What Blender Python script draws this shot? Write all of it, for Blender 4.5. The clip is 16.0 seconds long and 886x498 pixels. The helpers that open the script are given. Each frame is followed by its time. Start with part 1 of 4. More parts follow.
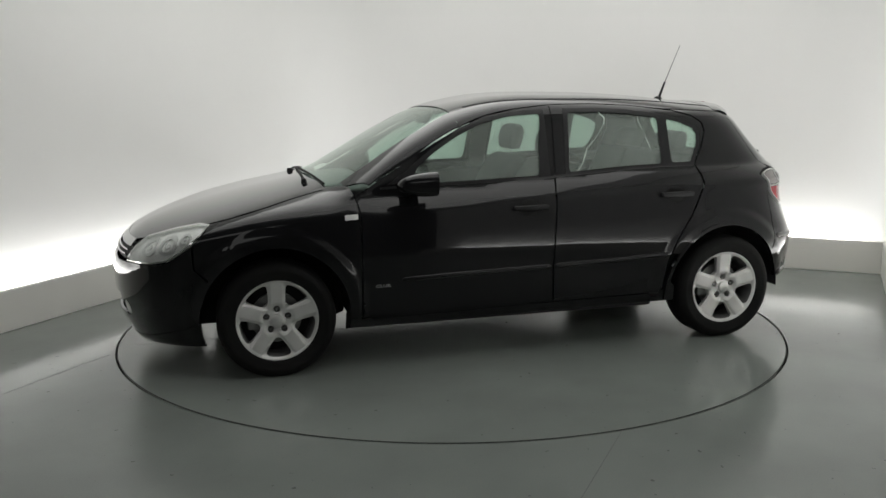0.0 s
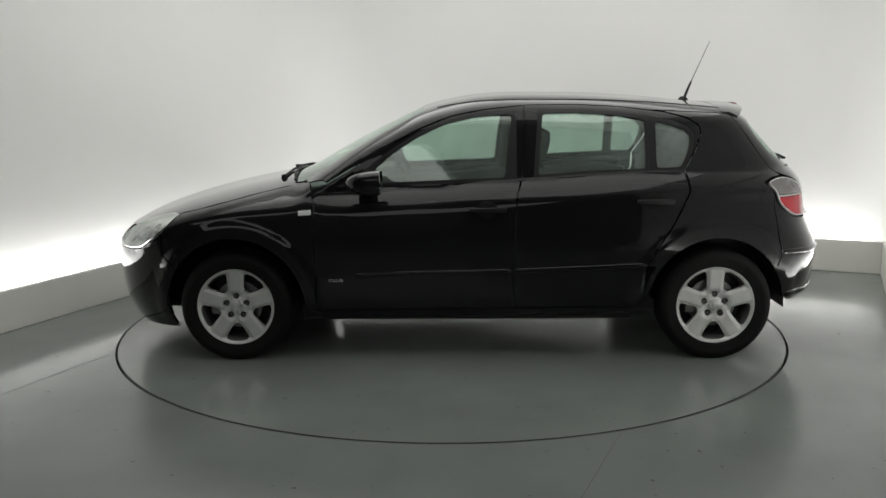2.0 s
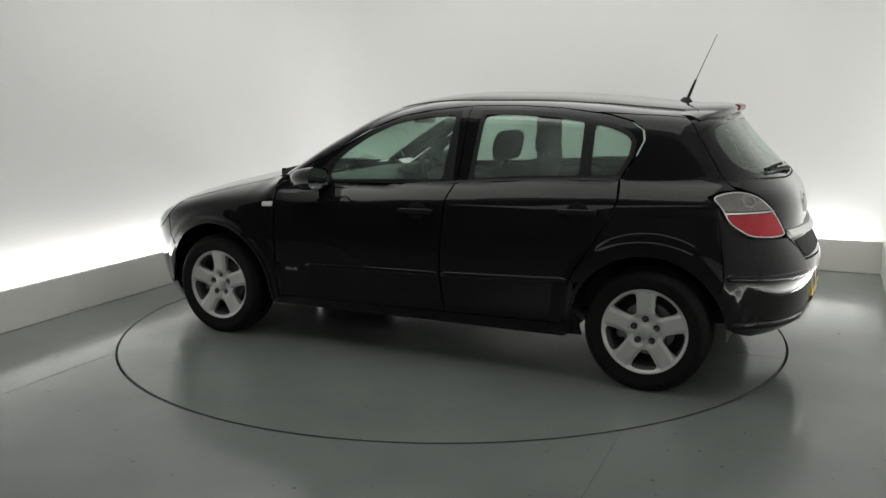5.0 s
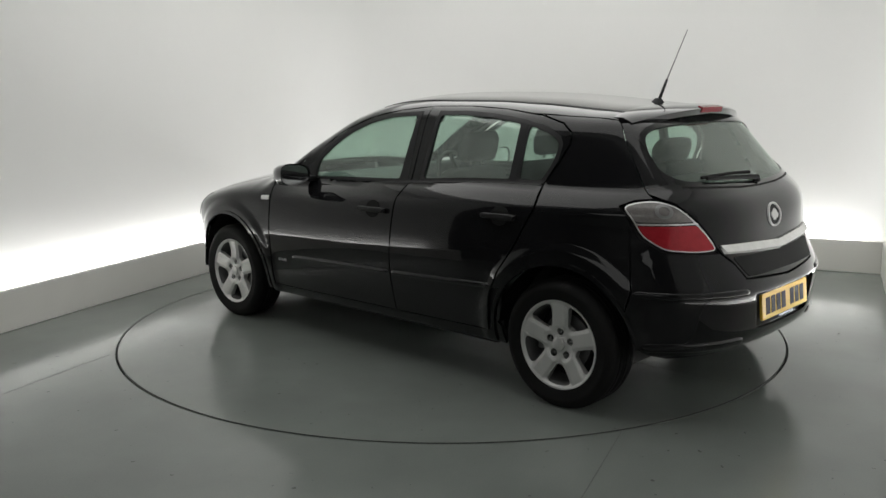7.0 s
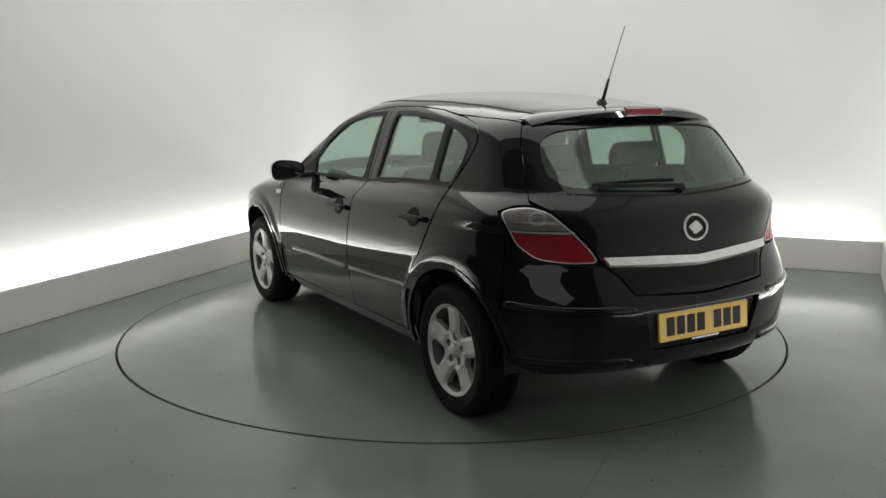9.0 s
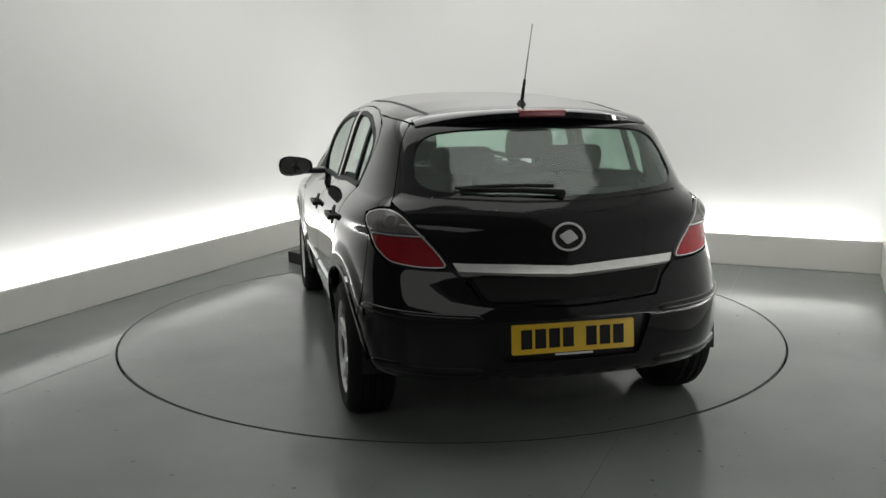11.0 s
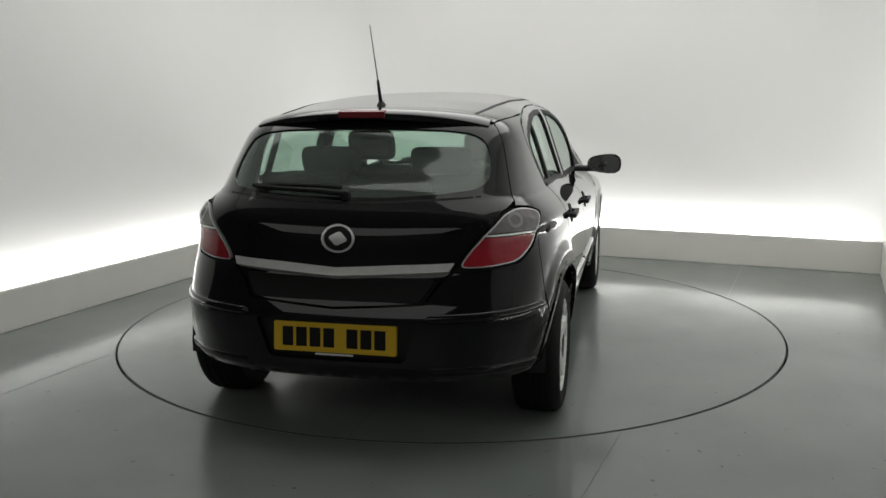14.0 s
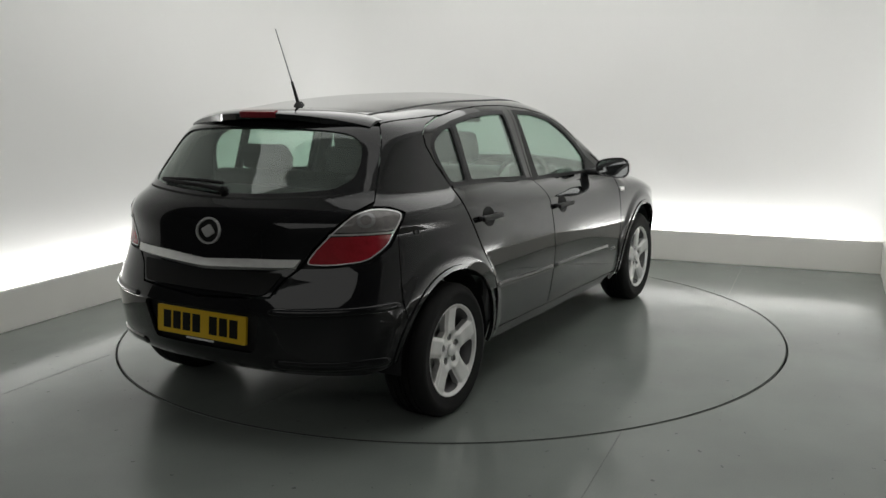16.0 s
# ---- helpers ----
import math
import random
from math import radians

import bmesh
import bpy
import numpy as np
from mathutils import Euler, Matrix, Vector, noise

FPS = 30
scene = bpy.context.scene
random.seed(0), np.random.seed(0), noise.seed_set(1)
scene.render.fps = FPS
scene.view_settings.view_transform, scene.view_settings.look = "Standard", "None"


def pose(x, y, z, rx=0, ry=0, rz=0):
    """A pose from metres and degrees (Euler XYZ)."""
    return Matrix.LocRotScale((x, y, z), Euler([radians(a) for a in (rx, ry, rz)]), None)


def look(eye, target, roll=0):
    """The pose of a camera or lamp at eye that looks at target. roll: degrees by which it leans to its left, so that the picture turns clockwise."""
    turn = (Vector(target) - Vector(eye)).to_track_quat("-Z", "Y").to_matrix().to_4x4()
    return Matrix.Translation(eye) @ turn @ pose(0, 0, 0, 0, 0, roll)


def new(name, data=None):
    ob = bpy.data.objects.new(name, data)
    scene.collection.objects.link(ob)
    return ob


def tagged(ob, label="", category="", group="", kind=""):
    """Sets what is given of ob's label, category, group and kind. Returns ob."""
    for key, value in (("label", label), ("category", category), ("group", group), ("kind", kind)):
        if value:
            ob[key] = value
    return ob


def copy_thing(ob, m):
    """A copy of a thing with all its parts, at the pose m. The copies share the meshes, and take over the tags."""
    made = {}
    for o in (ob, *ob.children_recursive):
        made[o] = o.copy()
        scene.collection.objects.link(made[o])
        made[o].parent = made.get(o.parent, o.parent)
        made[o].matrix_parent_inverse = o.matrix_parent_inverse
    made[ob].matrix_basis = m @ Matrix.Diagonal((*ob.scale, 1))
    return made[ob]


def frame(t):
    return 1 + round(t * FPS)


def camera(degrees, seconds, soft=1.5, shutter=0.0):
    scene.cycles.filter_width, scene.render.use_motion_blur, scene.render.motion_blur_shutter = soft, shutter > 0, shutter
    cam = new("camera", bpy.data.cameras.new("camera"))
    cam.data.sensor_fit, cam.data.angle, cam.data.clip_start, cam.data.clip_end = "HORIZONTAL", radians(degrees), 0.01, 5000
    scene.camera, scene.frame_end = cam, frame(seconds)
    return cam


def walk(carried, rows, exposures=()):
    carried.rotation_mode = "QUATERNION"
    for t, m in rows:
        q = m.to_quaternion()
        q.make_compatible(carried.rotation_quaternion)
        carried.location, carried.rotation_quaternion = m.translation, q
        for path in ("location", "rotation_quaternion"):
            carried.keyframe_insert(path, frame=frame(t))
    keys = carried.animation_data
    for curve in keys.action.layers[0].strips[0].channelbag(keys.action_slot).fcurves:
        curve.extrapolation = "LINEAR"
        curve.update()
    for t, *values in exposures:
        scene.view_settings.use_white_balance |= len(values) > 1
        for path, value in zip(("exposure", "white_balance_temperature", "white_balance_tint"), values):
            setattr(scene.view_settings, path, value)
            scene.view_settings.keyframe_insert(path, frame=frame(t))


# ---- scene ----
cam = camera(53.52, 16.0)
TURN = [(t / 2, 61.84 - 8.512 * (t / 2 - 8) - 0.937 * ((t / 2 - 8) / 8) ** 2) for t in range(33)]
EYE = (-5.076, -2.146, 1.451)
AIM = (EYE[0] + 0.9035, EYE[1] + 0.3908, EYE[2] - 0.1760)
walk(cam, [(0.0, look(EYE, AIM, -0.46)), (16.0, look(EYE, AIM, -0.46))], [(0.0, 0.0), (16.0, 0.0)])

# ---- world and light ----
world = bpy.data.worlds.new("world")
scene.world = world
world.use_nodes = True
world.node_tree.nodes["Background"].inputs[0].default_value = (0.6, 0.7, 0.65, 1)
world.node_tree.nodes["Background"].inputs[1].default_value = 0.02


def lamp(name, x, y, z, rx, ry, rz, sx, sy, watts, colour=(1, 1, 1)):
    data = bpy.data.lights.new(name, "AREA")
    data.shape, data.size, data.size_y, data.energy, data.color = "RECTANGLE", sx, sy, watts, colour
    ob = new(name, data)
    ob.matrix_basis = pose(x, y, z, rx, ry, rz)
    return ob


# ---- room plan ----
KL, KB, KR, KH = 2.45, 2.55, -2.62, 0.26      # inner faces of the kerbs and their height
OPEN = -2.75                                  # the open side of the booth
TROUGH = 0.24
HIGH = 3.3
PIT = 2.035
PITC = 2.027

lamp("ceiling_light_source", 0.0, -0.05, HIGH - 0.09, 0, 0, 0, 4.3, 4.2, 73, (1.0, 1.0, 0.97))
# the second lamp is an added fill for wheels and bright trim
lamp("hall_fill_light", -7.2, -0.5, HIGH - 0.12, 0, 0, 0, 3.0, 6.4, 62, (1.0, 1.0, 0.97))
for nm, x, y, rz, ln in (("cove_left", -0.08, KL + 0.185, 0, 4.85), ("cove_right", -0.3, KR - 0.185, 0, 4.4), ("cove_back", KB + 0.185, -0.40, 90, 4.3)):
    lamp(nm, x, y, 0.19, 180, 0, rz, ln, 0.04, 28, (1.0, 1.0, 0.99))


# ---- materials ----
def material(name, base=(0.5, 0.5, 0.5), rough=0.5, metal=0.0, ior=1.5, scale=8.0, vary=0.1, bump=0.0, fine=120.0, rvary=0.0, coat=0.0):
    m = bpy.data.materials.new(name)
    m.use_nodes = True
    n, l = m.node_tree.nodes, m.node_tree.links
    b = n["Principled BSDF"]
    b.inputs["Roughness"].default_value, b.inputs["Metallic"].default_value, b.inputs["IOR"].default_value = rough, metal, ior
    b.inputs["Coat Weight"].default_value = coat
    b.inputs["Coat Roughness"].default_value = 0.02
    co = n.new("ShaderNodeTexCoord")
    big = n.new("ShaderNodeTexNoise")
    big.inputs["Scale"].default_value, big.inputs["Detail"].default_value = scale, 5
    small = n.new("ShaderNodeTexNoise")
    small.inputs["Scale"].default_value, small.inputs["Detail"].default_value = fine, 3
    l.new(co.outputs["Object"], big.inputs["Vector"])
    l.new(co.outputs["Object"], small.inputs["Vector"])
    add = n.new("ShaderNodeMath")
    add.operation = "MULTIPLY_ADD"
    add.inputs[1].default_value = 0.35
    l.new(small.outputs["Fac"], add.inputs[0])
    l.new(big.outputs["Fac"], add.inputs[2])
    rng = n.new("ShaderNodeMapRange")
    rng.inputs["From Min"].default_value, rng.inputs["From Max"].default_value = 0.25, 1.10
    rng.inputs["To Min"].default_value, rng.inputs["To Max"].default_value = 1 - vary, 1 + vary
    l.new(add.outputs[0], rng.inputs["Value"])
    mul = n.new("ShaderNodeMix")
    mul.data_type, mul.blend_type = "RGBA", "MULTIPLY"
    mul.inputs["Factor"].default_value = 1
    mul.inputs["A"].default_value = (*base, 1)
    l.new(rng.outputs[0], mul.inputs["B"])
    l.new(mul.outputs["Result"], b.inputs["Base Color"])
    if rvary:
        rr = n.new("ShaderNodeMapRange")
        rr.inputs["From Min"].default_value, rr.inputs["From Max"].default_value = 0.25, 1.10
        rr.inputs["To Min"].default_value, rr.inputs["To Max"].default_value = max(rough - rvary, 0.02), rough + rvary
        l.new(add.outputs[0], rr.inputs["Value"])
        l.new(rr.outputs[0], b.inputs["Roughness"])
    if bump:
        bp = n.new("ShaderNodeBump")
        bp.inputs["Strength"].default_value, bp.inputs["Distance"].default_value = bump, 0.002
        l.new(small.outputs["Fac"], bp.inputs["Height"])
        l.new(bp.outputs[0], b.inputs["Normal"])
    return m


def thin_glass(name, tint, rough=0.0, shine_min=0.06, film=0.0):
    m = bpy.data.materials.new(name)
    m.use_nodes = True
    n, l = m.node_tree.nodes, m.node_tree.links
    n.remove(n["Principled BSDF"])
    clear, shine, mix = n.new("ShaderNodeBsdfTransparent"), n.new("ShaderNodeBsdfGlossy"), n.new("ShaderNodeMixShader")
    lw, pw, add = n.new("ShaderNodeLayerWeight"), n.new("ShaderNodeMath"), n.new("ShaderNodeMath")
    clear.inputs[0].default_value = (*tint, 1)
    shine.inputs["Roughness"].default_value = rough
    shine.inputs["Color"].default_value = (0.93, 1.0, 0.95, 1)
    lw.inputs["Blend"].default_value = 0.5
    pw.operation, pw.inputs[1].default_value = "POWER", 4.0
    add.operation, add.inputs[1].default_value, add.inputs[2].default_value, add.use_clamp = "MULTIPLY_ADD", 1 - shine_min, shine_min, True
    l.new(lw.outputs["Facing"], pw.inputs[0])
    l.new(pw.outputs[0], add.inputs[0])
    l.new(add.outputs[0], mix.inputs[0])
    # a faint film of dust, with reflected haze painted in as pale green diffuse
    dust_haze, smear, amount, coat = n.new("ShaderNodeBsdfDiffuse"), n.new("ShaderNodeTexNoise"), n.new("ShaderNodeMath"), n.new("ShaderNodeMixShader")
    dust_haze.inputs["Color"].default_value = (0.57, 0.68, 0.62, 1)
    smear.inputs["Scale"].default_value = 5.0
    amount.operation, amount.inputs[1].default_value = "MULTIPLY", 2 * film
    place = n.new("ShaderNodeTexCoord")
    l.new(place.outputs["Object"], smear.inputs["Vector"])
    l.new(smear.outputs[0], amount.inputs[0])
    l.new(amount.outputs[0], coat.inputs[0])
    l.new(clear.outputs[0], coat.inputs[1])
    l.new(dust_haze.outputs[0], coat.inputs[2])
    l.new(coat.outputs[0], mix.inputs[1])
    l.new(shine.outputs[0], mix.inputs[2])
    l.new(mix.outputs[0], n["Material Output"].inputs[0])
    return m


def car_paint(name, base):
    """Black base under a clear lacquer that turns mirror-like at a glance."""
    m = bpy.data.materials.new(name)
    m.use_nodes = True
    n, l = m.node_tree.nodes, m.node_tree.links
    n.remove(n["Principled BSDF"])
    dif, shine, mix = n.new("ShaderNodeBsdfDiffuse"), n.new("ShaderNodeBsdfGlossy"), n.new("ShaderNodeMixShader")
    fr, lw, pw, add = n.new("ShaderNodeFresnel"), n.new("ShaderNodeLayerWeight"), n.new("ShaderNodeMath"), n.new("ShaderNodeMath")
    co, dust_haze, rr = n.new("ShaderNodeTexCoord"), n.new("ShaderNodeTexNoise"), n.new("ShaderNodeMapRange")
    dif.inputs[0].default_value = (*base, 1)
    fr.inputs["IOR"].default_value = 1.42
    lw.inputs["Blend"].default_value = 0.5
    pw.operation, pw.inputs[1].default_value = "POWER", 4.0
    add.operation, add.inputs[1].default_value, add.use_clamp = "MULTIPLY_ADD", 0.8, True
    dust_haze.inputs["Scale"].default_value, dust_haze.inputs["Detail"].default_value = 6, 6
    rr.inputs["To Min"].default_value, rr.inputs["To Max"].default_value = 0.01, 0.045
    l.new(co.outputs["Object"], dust_haze.inputs["Vector"])
    l.new(dust_haze.outputs["Fac"], rr.inputs["Value"])
    l.new(rr.outputs[0], shine.inputs["Roughness"])
    l.new(lw.outputs["Facing"], pw.inputs[0])
    l.new(pw.outputs[0], add.inputs[0])
    l.new(fr.outputs[0], add.inputs[2])
    l.new(add.outputs[0], mix.inputs[0])
    l.new(dif.outputs[0], mix.inputs[1])
    l.new(shine.outputs[0], mix.inputs[2])
    l.new(mix.outputs[0], n["Material Output"].inputs[0])
    return m


M_WALL = material("white_wall_paint", (0.80, 0.80, 0.785), 0.75, scale=0.8, vary=0.02, bump=0.05, fine=60)
M_KERB = material("kerb_paint", (0.74, 0.73, 0.69), 0.6, scale=2.5, vary=0.05, bump=0.05)
def floor_paint(name, base):
    """Glossy floor paint, worn in drifting patches, with wiped streaks and scattered specks."""
    m = bpy.data.materials.new(name)
    m.use_nodes = True
    n, l = m.node_tree.nodes, m.node_tree.links
    b = n["Principled BSDF"]
    b.inputs["IOR"].default_value = 1.46
    co = n.new("ShaderNodeTexCoord")

    def noise(scale, detail, distort=0.0, stretch=None):
        t = n.new("ShaderNodeTexNoise")
        t.inputs["Scale"].default_value, t.inputs["Detail"].default_value, t.inputs["Distortion"].default_value = scale, detail, distort
        if stretch:
            mp = n.new("ShaderNodeMapping")
            mp.inputs["Scale"].default_value, mp.inputs["Rotation"].default_value = stretch, (0, 0, 0.5)
            l.new(co.outputs["Object"], mp.inputs["Vector"])
            l.new(mp.outputs[0], t.inputs["Vector"])
        else:
            l.new(co.outputs["Object"], t.inputs["Vector"])
        return t.outputs["Fac"]

    def ranged(src, a, b0, c, d):
        r = n.new("ShaderNodeMapRange")
        for k, v in (("From Min", a), ("From Max", b0), ("To Min", c), ("To Max", d)):
            r.inputs[k].default_value = v
        l.new(src, r.inputs["Value"])
        return r.outputs[0]

    def math_of(op, a, c):
        k = n.new("ShaderNodeMath")
        k.operation = op
        l.new(a, k.inputs[0])
        if isinstance(c, float):
            k.inputs[1].default_value = c
        else:
            l.new(c, k.inputs[1])
        return k.outputs[0]

    patch = ranged(noise(0.8, 5, 0.4), 0.45, 0.58, 0.0, 1.0)
    streak = ranged(noise(2.2, 6, 0.3, (0.7, 1.6, 1)), 0.40, 0.66, 0.0, 1.0)
    cloud = ranged(noise(1.3, 4), 0.3, 0.7, 0.90, 1.10)
    speck = ranged(noise(26, 2), 0.72, 0.75, 1.0, 0.55)
    grain = ranged(noise(140, 3), 0.3, 0.7, 0.97, 1.03)
    tone = math_of("MULTIPLY", math_of("MULTIPLY", cloud, speck), math_of("MULTIPLY", grain, ranged(patch, 0, 1, 1.03, 0.95)))
    mul = n.new("ShaderNodeMix")
    mul.data_type, mul.blend_type = "RGBA", "MULTIPLY"
    mul.inputs["Factor"].default_value = 1
    mul.inputs["A"].default_value = (*base, 1)
    l.new(tone, mul.inputs["B"])
    l.new(mul.outputs["Result"], b.inputs["Base Color"])
    rough = math_of("ADD", ranged(patch, 0, 1, 0.125, 0.235), ranged(streak, 0, 1, 0.0, 0.018))
    l.new(rough, b.inputs["Roughness"])
    bp = n.new("ShaderNodeBump")
    bp.inputs["Strength"].default_value, bp.inputs["Distance"].default_value = 0.45, 0.002
    l.new(noise(7.0, 5), bp.inputs["Height"])
    l.new(bp.outputs[0], b.inputs["Normal"])
    return m


M_FLOOR = floor_paint("grey_floor_paint", (0.180, 0.198, 0.183))
M_DISC = floor_paint("grey_turntable_paint", (0.176, 0.194, 0.179))
M_DARK = material("dull_hall_paint", (0.15, 0.15, 0.145), 0.8)
M_PIT = material("pit_rubber", (0.01, 0.01, 0.01), 0.8)
M_PAINT = car_paint("black_car_paint", (0.009, 0.009, 0.010))
M_TRIM = material("black_plastic", (0.010, 0.010, 0.011), 0.5, ior=1.38, vary=0.15, bump=0.1, fine=500)
M_RUBBER = material("tyre_rubber", (0.007, 0.007, 0.007), 0.75, ior=1.3, vary=0.2, bump=0.1, fine=200)
M_ALLOY = material("silver_alloy", (0.62, 0.62, 0.61), 0.36, metal=0.3, scale=10, vary=0.06, fine=300)
# barrel colour darkened: shade behind the spokes is put into it
M_BARREL = material("shaded_alloy", (0.10, 0.10, 0.10), 0.5, metal=0.3, vary=0.2)
M_SATIN = material("satin_silver", (0.62, 0.62, 0.61), 0.35, metal=0.5, vary=0.08, scale=40)
M_JOINT = material("joint_filler", (0.07, 0.075, 0.07), 0.6)
M_CHROME = material("chrome", (0.75, 0.75, 0.75), 0.10, metal=1.0, vary=0.03)
M_STRIP = material("bright_strip_metal", (0.82, 0.82, 0.80), 0.27, metal=0.55, vary=0.12, scale=25)
M_STEEL = material("dull_steel", (0.25, 0.25, 0.25), 0.4, metal=0.8, vary=0.2)
M_CLOTH = material("dark_cloth", (0.035, 0.038, 0.037), 0.9, vary=0.12, bump=0.05, fine=150)
M_INNER = material("grey_interior_plastic", (0.11, 0.115, 0.115), 0.6, vary=0.1)
M_LINER = material("pale_headliner", (0.35, 0.36, 0.34), 0.9, vary=0.05)
M_GLASS = thin_glass("green_tinted_glass", (0.67, 0.82, 0.74), 0.02, 0.12, 0.15)
M_REAR_GLASS = thin_glass("green_tinted_rear_glass", (0.64, 0.80, 0.71), 0.0, 0.06, 0.07)
M_LENS = thin_glass("clear_lens", (0.93, 0.94, 0.94), 0.02, 0.05)
M_MIRROR = material("mirror_glass", (0.8, 0.82, 0.82), 0.02, metal=1.0, vary=0.01)
M_RED = material("red_lamp", (0.30, 0.016, 0.024), 0.12, vary=0.2, scale=30)
M_SMOKE = material("smoked_lamp", (0.17, 0.16, 0.155), 0.10, vary=0.3, scale=30)
M_BRAKE = material("dark_red_lens", (0.20, 0.010, 0.018), 0.2, vary=0.2, scale=30)
M_WIPER = material("wiper_rubber", (0.005, 0.005, 0.005), 0.6, ior=1.3)
M_YELLOW = material("yellow_plate", (0.72, 0.46, 0.02), 0.35, vary=0.04)
M_INK = material("black_ink", (0.008, 0.008, 0.008), 0.5, ior=1.3)
M_LAMPBACK = material("lamp_reflector", (0.88, 0.88, 0.86), 0.25, metal=0.0, vary=0.2, scale=22)
M_WHITE = material("white_plastic", (0.75, 0.75, 0.74), 0.4, vary=0.05)


# ---- mesh helpers ----
def mesh_of(name, verts, faces, mat, normals=None, smooth=False):
    me = bpy.data.meshes.new(name)
    me.from_pydata([tuple(map(float, v)) for v in verts], [], [tuple(int(i) for i in f) for f in faces])
    me.materials.append(mat)
    if smooth or normals is not None:
        me.polygons.foreach_set("use_smooth", [True] * len(me.polygons))
    if normals is not None:
        me.normals_split_custom_set_from_vertices([tuple(map(float, n)) for n in normals])
    me.update()
    return me


def piece(name, me, parent=None, label=""):
    ob = new(name, me)
    if parent is not None:
        ob.parent = parent
    return tagged(ob, label) if label else ob


def part(name, bm, mat, parent=None, label="", smooth=False):
    me = bpy.data.meshes.new(name)
    bm.normal_update()
    bm.to_mesh(me)
    bm.free()
    me.materials.append(mat)
    if smooth:
        me.polygons.foreach_set("use_smooth", [True] * len(me.polygons))
        me.set_sharp_from_angle(angle=radians(38))
    return piece(name, me, parent, label)


def box(bm, x0, x1, y0, y1, z0, z1, bevel=0.0, seg=2):
    r = bmesh.ops.create_cube(bm, size=1.0)["verts"]
    for v in r:
        v.co = Vector(((x0 + x1) / 2 + v.co.x * (x1 - x0), (y0 + y1) / 2 + v.co.y * (y1 - y0), (z0 + z1) / 2 + v.co.z * (z1 - z0)))
    if bevel:
        es = list({e for v in r for e in v.link_edges})
        bmesh.ops.bevel(bm, geom=es, offset=bevel, segments=seg, profile=0.5, affect="EDGES")
    return bm


def turned(bm, profile, steps=48, m=None):
    """A solid of revolution about the local z axis from (radius, height) points."""
    m = m or Matrix()
    rings = []
    for k in range(steps):
        a = 2 * math.pi * k / steps
        rings.append([bm.verts.new(m @ Vector((r * math.cos(a), r * math.sin(a), h))) for r, h in profile])
    for k in range(steps):
        a, b = rings[k], rings[(k + 1) % steps]
        for i in range(len(profile) - 1):
            bm.faces.new((a[i], b[i], b[i + 1], a[i + 1]))
    return bm


def tube(bm, pts, radius, steps=8, r_end=None):
    pts = [Vector(p) for p in pts]
    rings = []
    for i, p in enumerate(pts):
        d = (pts[min(i + 1, len(pts) - 1)] - pts[max(i - 1, 0)]).normalized()
        u = d.orthogonal().normalized()
        w = d.cross(u)
        r = radius if r_end is None else radius + (r_end - radius) * i / (len(pts) - 1)
        rings.append([bm.verts.new(p + r * (math.cos(2 * math.pi * k / steps) * u + math.sin(2 * math.pi * k / steps) * w)) for k in range(steps)])
    for a, b in zip(rings, rings[1:]):
        for k in range(steps):
            bm.faces.new((a[k], a[(k + 1) % steps], b[(k + 1) % steps], b[k]))
    bm.faces.new(rings[0][::-1])
    bm.faces.new(rings[-1])
    return bm


def setting(name, bm, mat, label, category, smooth=False):
    return tagged(part(name, bm, mat, smooth=smooth), label, category, kind="structure")


# ---- the room ----
def annulus_floor():
    """The floor round the pit: rings from the circle out to a square far off."""
    bm = bmesh.new()
    steps = 192
    rows = []
    for k in range(steps):
        a = 2 * math.pi * k / steps
        c, s = math.cos(a), math.sin(a)
        q = 14 / max(abs(c), abs(s))
        rows.append([bm.verts.new((r * c, r * s, z)) for r, z in ((PIT, -0.06), (PIT, -0.004), (PIT + 0.004, 0.0), (2.6, 0), (4, 0), (q, 0))])
    for k in range(steps):
        a, b = rows[k], rows[(k + 1) % steps]
        for i in range(5):
            bm.faces.new((a[i], a[i + 1], b[i + 1], b[i]))
    return bm


setting("floor", annulus_floor(), M_FLOOR, "grey-green painted concrete floor, glossy and scuffed", "floor")
bm = bmesh.new()
turned(bm, [(0.0001, -0.06), (PIT + 0.02, -0.06), (PIT + 0.02, -0.08), (0.0001, -0.08)], 96)
setting("floor_pit", bm, M_PIT, "dark recess under the rim of the turntable", "pit")

bm = bmesh.new()
turned(bm, [(0.0001, 0.0), (1.0, 0.0), (PITC - 0.003, 0.0), (PITC, -0.003), (PITC, -0.05), (0.0001, -0.05)], 192)
turntable = tagged(part("turntable", bm, M_DISC), "grey painted turntable disc set flush in the floor", "turntable")


def kerb(name, x0, x1, y0, y1, label):
    bm = bmesh.new()
    box(bm, x0, x1, y0, y1, 0.0, KH, 0.006)
    return setting(name, bm, M_KERB, label, "kerb")


KT = 0.03
kerb("kerb_left", OPEN, KB + KT, KL, KL + KT, "low off-white kerb panel along the wall")
kerb("kerb_back", KB, KB + KT, KR, KL, "low off-white kerb panel along the wall")
kerb("kerb_right", OPEN, KB + KT, KR - KT, KR, "low off-white kerb panel along the wall")


